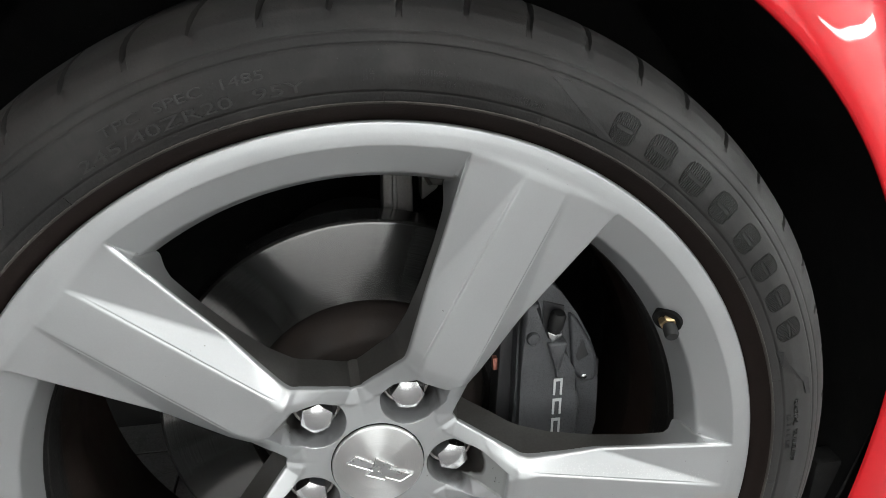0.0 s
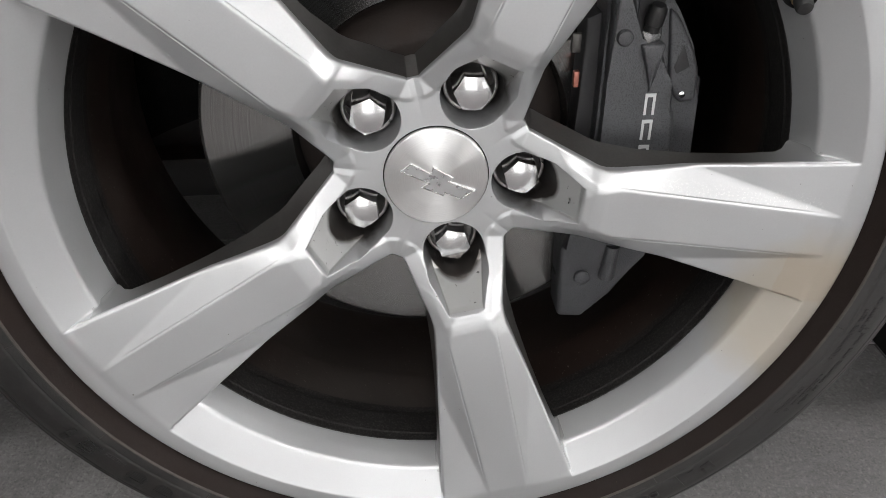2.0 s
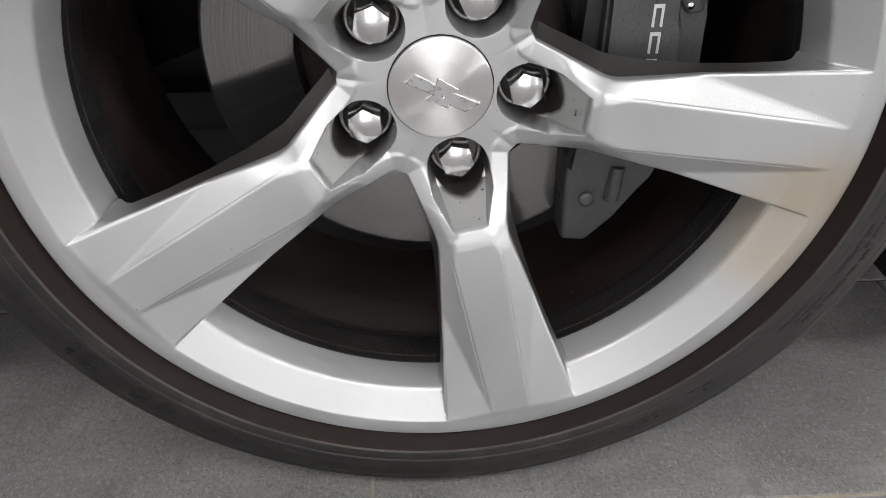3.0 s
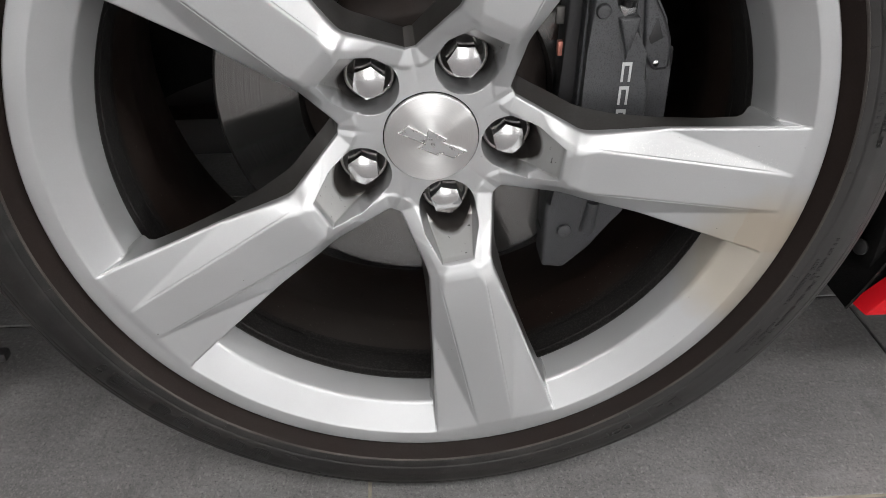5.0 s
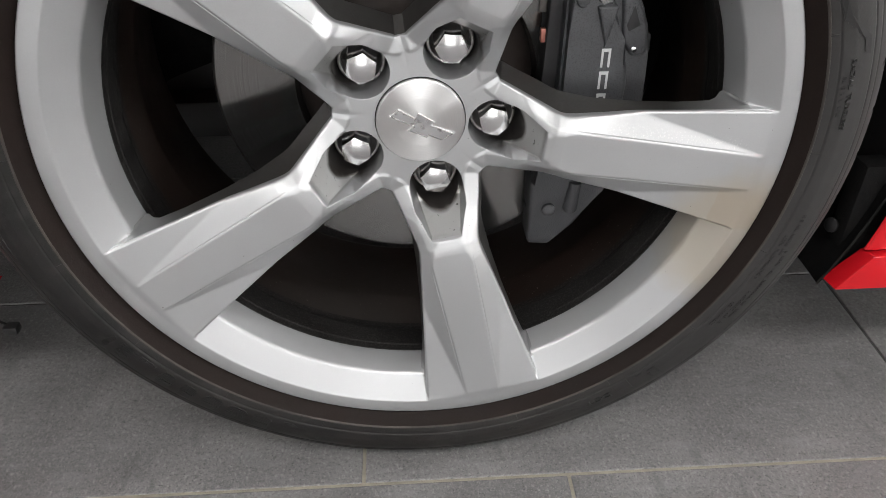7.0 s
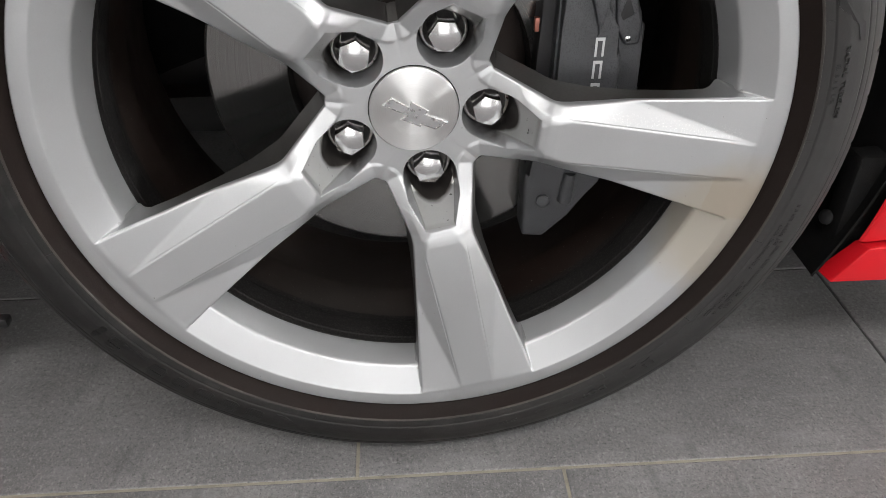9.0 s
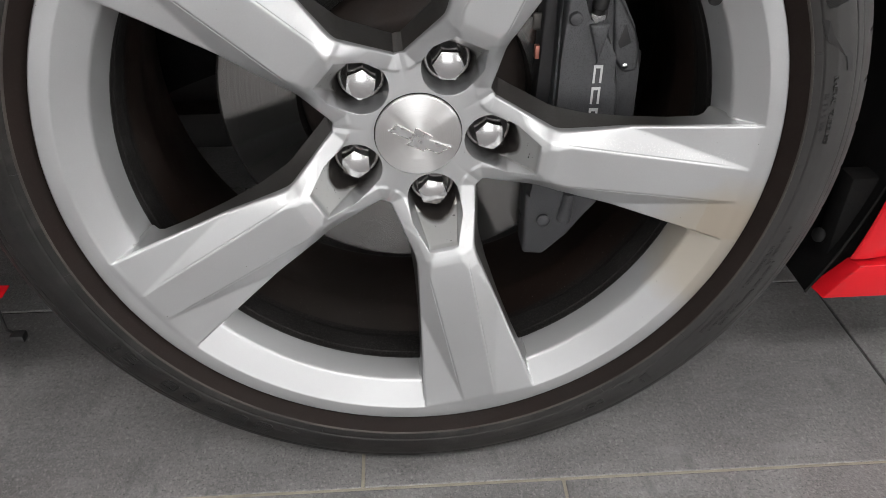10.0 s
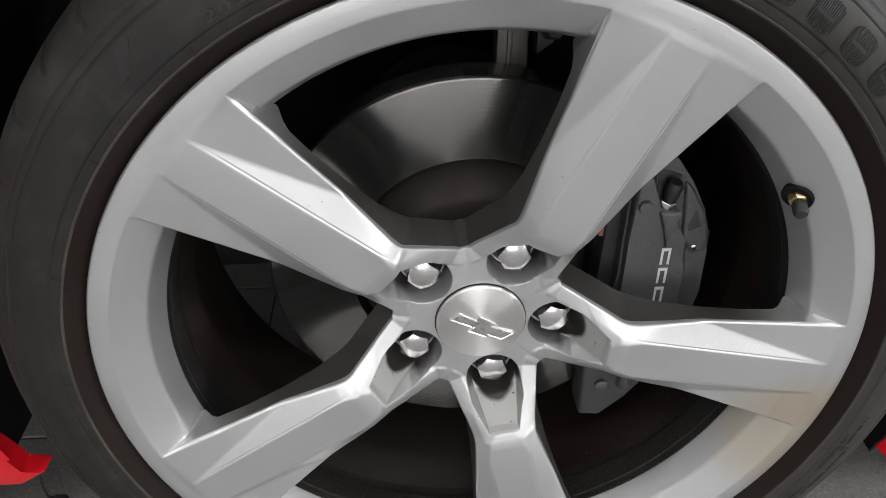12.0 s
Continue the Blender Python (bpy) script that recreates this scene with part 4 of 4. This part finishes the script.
def sidewall_bar(a_deg, r0, width, height, mat=None, out=0.0006, ribs=0, down=False):
    """A raised bar on the sidewall, or a block of thin ribs."""
    bm = bmesh.new()
    nx = 2 * ribs + 1 if ribs else max(2, int(width / 0.004))
    cols = []
    for i in range(nx + 1):
        x = (i / nx - 0.5) * width
        tops = [out] if not ribs or i in (0, nx) else [out * (0.35 if i % 2 else 1.0), out * (1.0 if i % 2 else 0.35)]
        for z in tops:
            e = 0.5 - 0.5 * min(1.0, 0.72 + 3.0 * (0.5 - abs(x) / width)) if ribs else 0.0
            cols.append([bm.verts.new((x, y * height, zz)) for y, zz in ((e, 0), (e, z), (0.5, z), (1 - e, z), (1 - e, 0))])
    for a, b in zip(cols, cols[1:]):
        for k in range(4):
            bm.faces.new((a[k], b[k], b[k + 1], a[k + 1]))
    bm.faces.new(cols[0])
    bm.faces.new(list(reversed(cols[-1])))
    on_sidewall(bm, PHI + radians(a_deg), r0, 0.0, down)
    return part("raised_bar", bm, mat or RUBBER, tyre, smooth=False)


def ribbed_block(a_deg, r0, width, height, ribs, out=0.0009, down=False, slot=0.34):
    """A rounded block of thin ribs with a smooth slot across its middle, as a plain stand-in for a mark."""
    bm = bmesh.new()
    cols = []
    for i in range(ribs):
        for f, up in ((0.0, 1.0), (0.55, 1.0), (0.62, 0.3), (0.95, 0.3)):
            x = (i + f) / ribs - 0.5
            h = max(0.04, 0.5 * (1 - min(1, abs(2 * x)) ** 3.2) ** (1 / 3.2)) * height
            gap, z = min(0.07 * height, 0.45 * h) if abs(x) < slot else 0.0003, out * up
            cols.append([bm.verts.new((x * width, height / 2 + y, v)) for y, v in ((-h, -0.0004), (-h, z), (-gap, z), (-gap, 0.0001), (gap, 0.0001), (gap, z), (h, z), (h, -0.0004))])
    for p0, p1 in zip(cols, cols[1:]):
        for k in range(7):
            bm.faces.new((p0[k], p1[k], p1[k + 1], p0[k + 1]))
    on_sidewall(bm, PHI + radians(a_deg), r0, 0.0, down)
    return part("raised_mark", bm, RUBBER_TEXT, tyre, smooth=False)


def small_rows(a_deg, r0, width, height, seed, down=False):
    """A row of tiny raised bars, where fine moulded writing cannot be read."""
    rnd = random.Random(seed)
    bm = bmesh.new()
    x = -width / 2
    while x < width / 2 - 0.001:
        w = height * rnd.uniform(0.35, 0.75)
        if rnd.random() > 0.16:
            parts = ((0, 0, w * 0.3, height), (0, height * rnd.choice((0.0, 0.4, 0.78)), w, height * 0.22), (w * 0.7, 0, w * 0.3, height * rnd.choice((0.5, 1.0))))
            for ox, oy, pw, ph in parts:
                q = ((x + ox, oy), (x + ox + pw, oy), (x + ox + pw, oy + ph), (x + ox, oy + ph))
                lo = [bm.verts.new((px, py, -0.0004)) for px, py in q]
                hi = [bm.verts.new((px, py, 0.0004)) for px, py in q]
                bm.faces.new(hi)
                for k in range(4):
                    bm.faces.new((lo[k], lo[(k + 1) % 4], hi[(k + 1) % 4], hi[k]))
        x += w + height * 0.22
    on_sidewall(bm, PHI + radians(a_deg), r0, 0.0, down)
    return part("raised_bar", bm, RUBBER_TEXT, tyre, smooth=False)


# the maker's mark: bold ribbed blocks
for a_deg, w in ((67.6, 0.017), (62.2, 0.020), (56.6, 0.020), (51.2, 0.018), (45.6, 0.017), (40.6, 0.016), (35.5, 0.017), (30.4, 0.016)):
    ribbed_block(a_deg, 0.2982, w, 0.0182, 13)
for a_deg, w in ((-113.4, 0.019), (-117.9, 0.019), (-122.4, 0.019), (-126.8, 0.015), (-131.0, 0.016), (-139.0, 0.013), (-142.2, 0.006)):
    ribbed_block(a_deg, 0.3160, w, 0.0165, 9, 0.0008, True)
ROWS_OF_BARS = [(-137.0, 0.2990, 0.036, 0.0036), (96.5, 0.3015, 0.007, 0.006), (89.5, 0.3045, 0.026, 0.0034), (89.5, 0.2995, 0.030, 0.0034), (79.5, 0.2985, 0.026, 0.0034),
                (13.8, 0.2975, 0.031, 0.0030), (-9, 0.3040, 0.040, 0.0030), (-13, 0.2990, 0.050, 0.0030), (-16, 0.3085, 0.045, 0.0030), (-24, 0.3040, 0.040, 0.0028), (-23, 0.3085, 0.030, 0.0028), (-26, 0.2990, 0.030, 0.0028),
                (-57.3, 0.3015, 0.0165, 0.0048), (-61.9, 0.3010, 0.0158, 0.0046), (-67.9, 0.3018, 0.0150, 0.0046)]
for k, (a_deg, r0, w, h) in enumerate(ROWS_OF_BARS):
    small_rows(a_deg, r0, w, h, k)
for a_deg, r0, w, h in ((-46.1, 0.2965, 0.0014, 0.0140), (-41.4, 0.3000, 0.0080, 0.0022), (-40.7, 0.2995, 0.0022, 0.0095), (-42.2, 0.3035, 0.0022, 0.0065), (-43.8, 0.2990, 0.0060, 0.0012)):
    sidewall_bar(a_deg, r0, w, h, RUBBER_TEXT, 0.0007)


def sidewall_shape(points, out=0.0007):
    """A raised flat shape on the sidewall; points of (degrees, radius)."""
    bm = bmesh.new()
    rings = [[bm.verts.new(wheel_point(r, PHI + radians(a), sidewall_n(r) + o)) for a, r in points] for o in (-0.001, out)]
    k = len(points)
    bm.faces.new(rings[1])
    for i in range(k):
        bm.faces.new((rings[0][i], rings[0][(i + 1) % k], rings[1][(i + 1) % k], rings[1][i]))
    return part("raised_shape", bm, RUBBER_TEXT, tyre, smooth=False)


sidewall_shape([(77.5, 0.3180), (75.4, 0.3185), (72.6, 0.3090), (67.8, 0.2966), (70.0, 0.2962), (73.8, 0.3070)])
sidewall_shape([(28.0, 0.2951), (27.5, 0.2997), (25.4, 0.3017), (21.6, 0.3163), (19.1, 0.3170), (19.5, 0.3128), (21.5, 0.3114), (24.9, 0.2969)])
sidewall_shape([(136.7, 0.3180), (134.9, 0.3164), (137.4, 0.3039), (139.0, 0.3032)])
sidewall_shape([(-104.4, 0.3150), (-103.0, 0.3150), (-108.2, 0.2985), (-109.8, 0.2985)])
for k in range(20):
    sidewall_bar(18 * k + 5, 0.2890, 0.0008, 0.006, RUBBER, 0.0008)


# ---- brake ----
verts, faces = lathe(rounded([(0.1010, -0.084), (0.1035, -0.0662), (0.1700, -0.0660), (0.1722, -0.0680), (0.1722, -0.0960), (0.1700, -0.0980), (0.1050, -0.0980)], 0.0012, 3), 192, flip=False)
disc = mesh_from("brake_disc", [v for v in verts], [tuple(reversed(f)) for f in faces], DISC, car, "brushed steel brake disc with a rusty hat", angle=40)
verts, faces = lathe(rounded([(0.1012, -0.080), (0.0990, -0.0760), (0.0900, -0.0600), (0.0780, -0.0480), (0.0300, -0.0470), (0.0002, -0.0470)], 0.004, 4), 128, flip=False)
mesh_from("disc_hat", verts, [tuple(reversed(f)) for f in faces], RUST, disc, "brown rusty disc hat", angle=50)

OUT = [(0.1150, 0.1120), (0.1300, 0.1290), (0.1368, 0.1345), (0.1503, 0.1165), (0.1646, 0.0970), (0.1780, 0.0725), (0.1845, 0.0570), (0.1868, 0.0335), (0.1880, -0.0080), (0.1850, -0.0500),
       (0.1651, -0.0930), (0.1415, -0.1290), (0.1190, -0.1514), (0.0990, -0.1491), (0.0985, -0.0850), (0.1130, -0.0400), (0.1158, 0.0115), (0.1163, 0.0742)]
caliper = part("brake_caliper", prism(OUT, -0.062, -0.0300, 0.004, 3), CALIPER, car, "grey painted brake caliper with light markings", angle=40)
FACE = [(0.1180, 0.1120), (0.1317, 0.1130), (0.1350, 0.0776), (0.1530, 0.0776), (0.1590, 0.0497), (0.1680, 0.0297), (0.1700, 0.0139), (0.1680, -0.0200), (0.1580, -0.0500),
        (0.1480, -0.0700), (0.1220, -0.0700), (0.1175, -0.0300), (0.1180, 0.0500)]
part("face_plate", prism(FACE, -0.034, -0.0205, 0.004, 3), CALIPER, caliper, angle=40)
part("wing", prism([(0.1570, 0.1000), (0.1640, 0.0940), (0.1780, 0.0700), (0.1828, 0.0550), (0.1835, 0.0360), (0.1720, 0.0340), (0.1630, 0.0470)], -0.036, -0.0255, 0.003, 3), CALIPER, caliper, angle=40)
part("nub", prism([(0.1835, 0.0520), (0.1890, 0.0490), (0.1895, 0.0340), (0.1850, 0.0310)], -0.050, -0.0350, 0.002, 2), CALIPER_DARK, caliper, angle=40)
# dark block stands in for the bleeder's hollow, shade put into its colour
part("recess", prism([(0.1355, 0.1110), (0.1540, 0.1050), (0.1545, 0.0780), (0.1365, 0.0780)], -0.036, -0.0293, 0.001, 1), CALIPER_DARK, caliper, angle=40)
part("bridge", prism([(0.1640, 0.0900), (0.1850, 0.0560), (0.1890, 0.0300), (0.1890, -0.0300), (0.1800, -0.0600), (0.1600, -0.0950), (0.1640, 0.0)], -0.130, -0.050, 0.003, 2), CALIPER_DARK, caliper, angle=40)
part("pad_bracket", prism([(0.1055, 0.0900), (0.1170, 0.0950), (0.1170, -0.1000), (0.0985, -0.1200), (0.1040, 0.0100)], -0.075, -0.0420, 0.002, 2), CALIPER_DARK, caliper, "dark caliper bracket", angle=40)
part("boss", prism([(0.1372, 0.0785), (0.1550, 0.0785), (0.1490, 0.0560), (0.1473, 0.0440), (0.1450, 0.0560)], -0.030, -0.0165, 0.0025, 3), CALIPER, caliper, angle=50)
# dark block in place of a hole, whose shade is in the colour
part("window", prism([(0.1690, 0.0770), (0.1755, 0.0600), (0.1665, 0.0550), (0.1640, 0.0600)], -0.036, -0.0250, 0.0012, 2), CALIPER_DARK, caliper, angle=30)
part("bolt", turned([(0.0056, 0.0), (0.0056, 0.002), (0.0046, 0.0034), (0.002, 0.0039)], 24, (0.1264, 0.0208, WHEEL_Z + 0.0828), (0, -1, 0)), CALIPER, caliper)
part("bolt", turned([(0.0062, 0.0), (0.0062, 0.003), (0.0050, 0.0040), (0.002, 0.0045)], 24, (0.1165, 0.0300, WHEEL_Z - 0.1105), (0, -1, 0)), CALIPER, caliper)
part("cylinder_boss", turned([(0.0056, 0.0), (0.0068, 0.028), (0.0060, 0.0298), (0.0035, 0.0306)], 24, (0.1392, 0.0305, WHEEL_Z - 0.0830), (-0.1, 0, -1)), CALIPER, caliper)
part("pin", turned([(0.0026, 0.0), (0.0024, 0.002), (0.001, 0.0026)], 14, (0.1722, 0.0260, WHEEL_Z + 0.0410), (0, -1, 0)), CHROME, caliper, "small bright pin")
part("copper_clip", box(0.1010, 0.1062, 0.046, 0.052, WHEEL_Z + 0.0405, WHEEL_Z + 0.0520, 0.0008), PIN, caliper, "small copper-red clip")
part("steel_clip", box(0.0985, 0.1070, 0.050, 0.054, WHEEL_Z + 0.0640, WHEEL_Z + 0.0780, 0.0015), STEEL, caliper)
bleed = Vector((0.1442, 0.0265, WHEEL_Z + 0.0785))
part("bleed_nut", turned([(0.0070, 0.0), (0.0070, 0.007), (0.0062, 0.008)], 6, bleed, (0.1, -0.25, 1)), CHROME, caliper, "hexagonal bleed nut")
part("bleed_cap", turned([(0.0052, 0.007), (0.0050, 0.012), (0.0062, 0.013), (0.0062, 0.0235), (0.0045, 0.0260)], 20, bleed, (0.1, -0.25, 1)), PLASTIC, caliper, "black bleed cap")
# light block marks in a column where the name is painted
for z0, z1 in ((0.0440, 0.0285), (0.0250, 0.0100), (0.0060, -0.0090), (-0.0120, -0.0270), (-0.0310, -0.0460)):
    bm = prism([(0.1455, z0), (0.1530, z0), (0.1530, z1), (0.1512, z1), (0.1512, z0 - 0.0026), (0.1473, z0 - 0.0026), (0.1473, z1), (0.1455, z1)], -0.0212, -0.0199)
    part("marking", bm, MARK, caliper, "light grey painted marking", smooth=False)

# knuckle and struts behind the disc
knuckle = part("steering_knuckle", prism([(0.0180, 0.1500), (0.0190, 0.2080), (0.0290, 0.2120), (0.0430, 0.2080), (0.0440, 0.1500)], -0.125, -0.100, 0.003, 2), STEEL, car, "cast aluminium suspension knuckle", angle=40)
part("bolt", turned([(0.0085, 0.0), (0.0085, 0.020), (0.0070, 0.022)], 6, (0.0620, 0.115, WHEEL_Z + 0.1900), (0, -1, 0.3)), STEEL, knuckle)
part("bolt", turned([(0.0080, 0.0), (0.0080, 0.016), (0.0065, 0.018)], 6, (-0.0150, 0.125, WHEEL_Z + 0.2000), (0, -1, 0.2)), CALIPER_DARK, knuckle)
part("arm", prism([(0.0520, 0.1700), (0.0520, 0.2075), (0.0600, 0.2100), (0.0660, 0.2070), (0.0660, 0.1800)], -0.132, -0.112, 0.002, 2), STEEL, knuckle, angle=40)
part("rib", prism([(0.0265, 0.1500), (0.0265, 0.2060), (0.0305, 0.2060), (0.0305, 0.1500)], -0.1005, -0.0965, 0.001, 2), STEEL, knuckle, angle=40)
part("hub_carrier", turned([(0.075, 0.0), (0.075, 0.07), (0.05, 0.10)], 40, (0, 0.20, WHEEL_Z), (0, -1, 0)), CALIPER_DARK, knuckle)

# ---- body ----
# wheel-arch lip: angle, radius, outwards
LIP = [(-20.3, 0.4400, 0.000), (-9, 0.4300, 0.002), (0, 0.4240, 0.010), (15, 0.4170, 0.025), (30, 0.4120, 0.038), (50, 0.4095, 0.047), (90, 0.4090, 0.050), (130, 0.4090, 0.047),
       (155, 0.4085, 0.034), (180, 0.4080, 0.018), (198, 0.4200, 0.006)]


def lip(a):
    return lerp_table([(p[0], p[1]) for p in LIP], a), lerp_table([(p[0], p[2]) for p in LIP], a)


def lip_smooth(a):
    rs = [lip(a + d) for d in np.linspace(-7, 7, 15)]
    return float(np.mean([p[0] for p in rs])), float(np.mean([p[1] for p in rs]))


def fender_mesh():
    prof = [(0.040, -0.050), (0.024, -0.030), (0.0050, -0.0055), (0.0006, -0.0010), (0.0014, 0.0010), (0.004, 0.0018), (0.010, 0.0020),
            (0.016, 0.0017), (0.020, 0.0012), (0.024, 0.0007), (0.028, -0.0000), (0.032, -0.0008), (0.036, -0.0017), (0.040, -0.0026), (0.046, -0.0040), (0.052, -0.0055), (0.060, -0.0077), (0.070, -0.0107),
            (0.080, -0.0140), (0.092, -0.0182), (0.105, -0.0231), (0.120, -0.0291), (0.140, -0.0377), (0.170, -0.0516), (0.220, -0.0760), (0.280, -0.1022), (0.340, -0.1240), (0.440, -0.1502)]
    verts, faces = [], []
    angles = np.arange(-20, 198.1, 1.0)
    for a in angles:
        r, n = lip_smooth(a)
        px, pz = r * math.cos(radians(a)), r * math.sin(radians(a))
        d = radians(min(max(a, 0), 180) if a < 5 or a > 175 else a + (90 - a) * 1.0 * min(1, (a - 5) / 16, (175 - a) / 16))
        for j, (dr, dn) in enumerate(prof):
            if j < 4:
                dn *= lerp_table([(-20, 0.5), (20, 0.5), (60, 1), (140, 1), (165, 0.2), (200, 0.2)], a)
            verts.append((px + dr * math.cos(d), -(n + dn), max(WHEEL_Z + pz + dr * math.sin(d), 0.1935)))
    k = len(prof)
    for i in range(len(angles) - 1):
        for j in range(k - 1):
            p, q = i * k + j, (i + 1) * k + j
            faces.append((p, p + 1, q + 1, q))
    return verts, faces


verts, faces = fender_mesh()
mesh_from("front_fender", verts, faces, RED, car, "glossy red fender with a round wheel arch", angle=60)

# side skirt with its pointed corner, and the bumper's corner ahead of the wheel
def skin(name, outline, n_of, depth, mat, label, tuck=None):
    bm = bmesh.new()
    front = [bm.verts.new((x, -n_of(x, z), z)) for x, z in outline]
    back = [bm.verts.new((x, -n_of(x, z) + depth, z)) for x, z in (tuck or outline)]
    k = len(outline)
    bm.faces.new(front)
    bm.faces.new(list(reversed(back)))
    for i in range(k):
        bm.faces.new((front[i], back[i], back[(i + 1) % k], front[(i + 1) % k]))
    bmesh.ops.bevel(bm, geom=bm.edges[:], offset=0.0016, segments=3, profile=0.5, affect="EDGES")
    return part(name, bm, mat, car, label, angle=35)


skin("side_skirt", [(0.3955, 0.1490), (0.4651, 0.1500), (1.0500, 0.1450), (1.0500, 0.1915), (0.4700, 0.1912), (0.4195, 0.1908)],
     lambda x, z: 0.006 + (z - 0.15) * 0.10, 0.018, RED, "red side skirt with a pointed corner behind the wheel",
     [(0.3878, 0.1532), (0.4651, 0.1530), (1.0500, 0.1480), (1.0500, 0.1905), (0.4700, 0.1902), (0.4155, 0.1892)])
skin("bumper_corner", [(-0.3735, 0.1969), (-0.3985, 0.1817), (-0.4172, 0.1825), (-0.9000, 0.1760), (-0.9000, 0.2500), (-0.4300, 0.2600), (-0.4056, 0.2224), (-0.3949, 0.1964)],
     lambda x, z: 0.008, 0.02, RED, "red bumper corner with a thin pointed tip")
tie = bpy.data.curves.new("strap", "CURVE")
tie.dimensions, tie.bevel_depth = "3D", 0.0013
sp = tie.splines.new("POLY")
pts = [(-0.3830, -0.004, 0.190), (-0.3860, -0.002, 0.170), (-0.3900, 0.004, 0.150), (-0.3880, 0.008, 0.143)]
sp.points.add(len(pts) - 1)
for q, p in zip(sp.points, pts):
    q.co = (*p, 1)
tie.materials.append(PLASTIC)
strap = new("strap", tie)
strap.parent = car
part("strap_clip", box(-0.3900, -0.3760, 0.000, 0.012, 0.1345, 0.1440, 0.003), PLASTIC, car, "black rubber strap end")

# black liner behind the lip, closed inboard
liner_prof = [(0.4300, 0.030), (0.4330, 0.000), (0.4350, -0.060), (0.4350, -0.300), (0.30, -0.345), (0.10, -0.345)]
verts, faces = lathe(rounded(liner_prof, 0.01, 4), 120, radians(-27), radians(199.5))
for i, v in enumerate(verts):
    x, y, z = v
    r, n = lip_smooth(math.degrees(math.atan2(z - WHEEL_Z, x)) % 360 if x < 0 else math.degrees(math.atan2(z - WHEEL_Z, x)))
    y2 = max(y, -(n - 0.008))
    verts[i] = (x, y2, z)
liner = mesh_from("wheel_arch_liner", verts, faces, BLACK, car, "black felt wheel-arch liner", angle=50)
# added black box that covers a bright gap behind the skirt's corner
part("liner_flap", box(0.402, 0.470, 0.020, 0.045, 0.156, 0.270, 0.004), BLACK, liner)
part("liner_clip", turned([(0.0075, 0.0), (0.0075, 0.002), (0.005, 0.0035), (0.002, 0.004)], 20, (0.398, 0.035, 0.198), (-1, -0.3, 0.25)), PLASTIC, liner)
# plain boxes for the car's unseen body, added to block light
part("underbody", box(-0.95, 1.05, 0.36, 1.75, 0.150, 0.20, 0.004), PLASTIC, car, "unseen black box under the car, added to block light")
part("sill_underside", box(0.46, 1.05, 0.016, 0.36, 0.160, 0.20, 0.003), PLASTIC, car)
part("front_undertray", box(-0.95, -0.46, 0.016, 0.36, 0.165, 0.20, 0.003), PLASTIC, car)
part("cabin_bulkhead", box(1.02, 1.05, 0.03, 1.75, 0.195, 0.80, 0.002), PLASTIC, car)
part("nose_panel", box(-0.95, -0.92, 0.03, 1.75, 0.195, 0.80, 0.002), RED, car, "unseen red panel at the nose, added to block light")
part("bonnet", box(-0.90, 1.05, 0.05, 1.75, 0.80, 0.84, 0.01), RED, car, "unseen red slab over the arch, added to block light")
part("inner_bulkhead", box(-0.90, 0.95, 0.40, 0.43, 0.20, 0.80, 0.002), PLASTIC, car)

# ---- floor tiles ----
TW, TD, JOINT = 0.5905, 0.2975, 0.0034
floor_turn = Matrix.Translation((0.134, -0.0862, 0)) @ pose(0, 0, 0, 0, 0, -0.5)


def tile_mesh(x0, x1):
    bm = box(x0 + JOINT / 2, x1 - JOINT / 2, JOINT / 2, TD - JOINT / 2, -0.008, 0.0, 0.0012, 2)
    for f in list(bm.faces):
        if f.calc_center_median().z < -0.007:
            bm.faces.remove(f)
    me = bpy.data.meshes.new("tile")
    bm.to_mesh(me)
    bm.free()
    me.materials.append(TILE)
    return me


TILE_MESH = tile_mesh(0, TW)
for row in range(-11, 11):
    offset = (0.0, -0.199, 0.19)[(row + 1) % 3]
    for col in range(-8, 8):
        x0 = offset + col * TW
        lo, hi = max(0.0, -ROOM_X - 0.134 - x0), min(TW, ROOM_X - 0.134 - x0)
        if hi - lo < 0.02:
            continue
        tile = new("tile", TILE_MESH if hi - lo > TW - 1e-6 else tile_mesh(lo, hi))
        tile.parent = floor
        tile.matrix_basis = floor_turn @ Matrix.Translation((x0, row * TD, 0))

# sandy grout in the joints of the front row
run = part("grout_line", box(-ROOM_X - 0.1, ROOM_X - 0.2, -0.0019, 0.0019, -0.006, -0.0011), GROUT, floor, "sandy grout joint", smooth=False)
run.matrix_basis = floor_turn
for x in (-TW, 0.0, TW):
    run = part("grout_line", box(x - 0.0019, x + 0.0019, -TD, -0.0020, -0.006, -0.0014), GROUT, floor, "sandy grout joint", smooth=False)
    run.matrix_basis = floor_turn
run = part("grout_line", box(-0.2009, -0.1971, 0.0020, TD, -0.006, -0.0014), GROUT, floor, "sandy grout joint", smooth=False)
run.matrix_basis = floor_turn
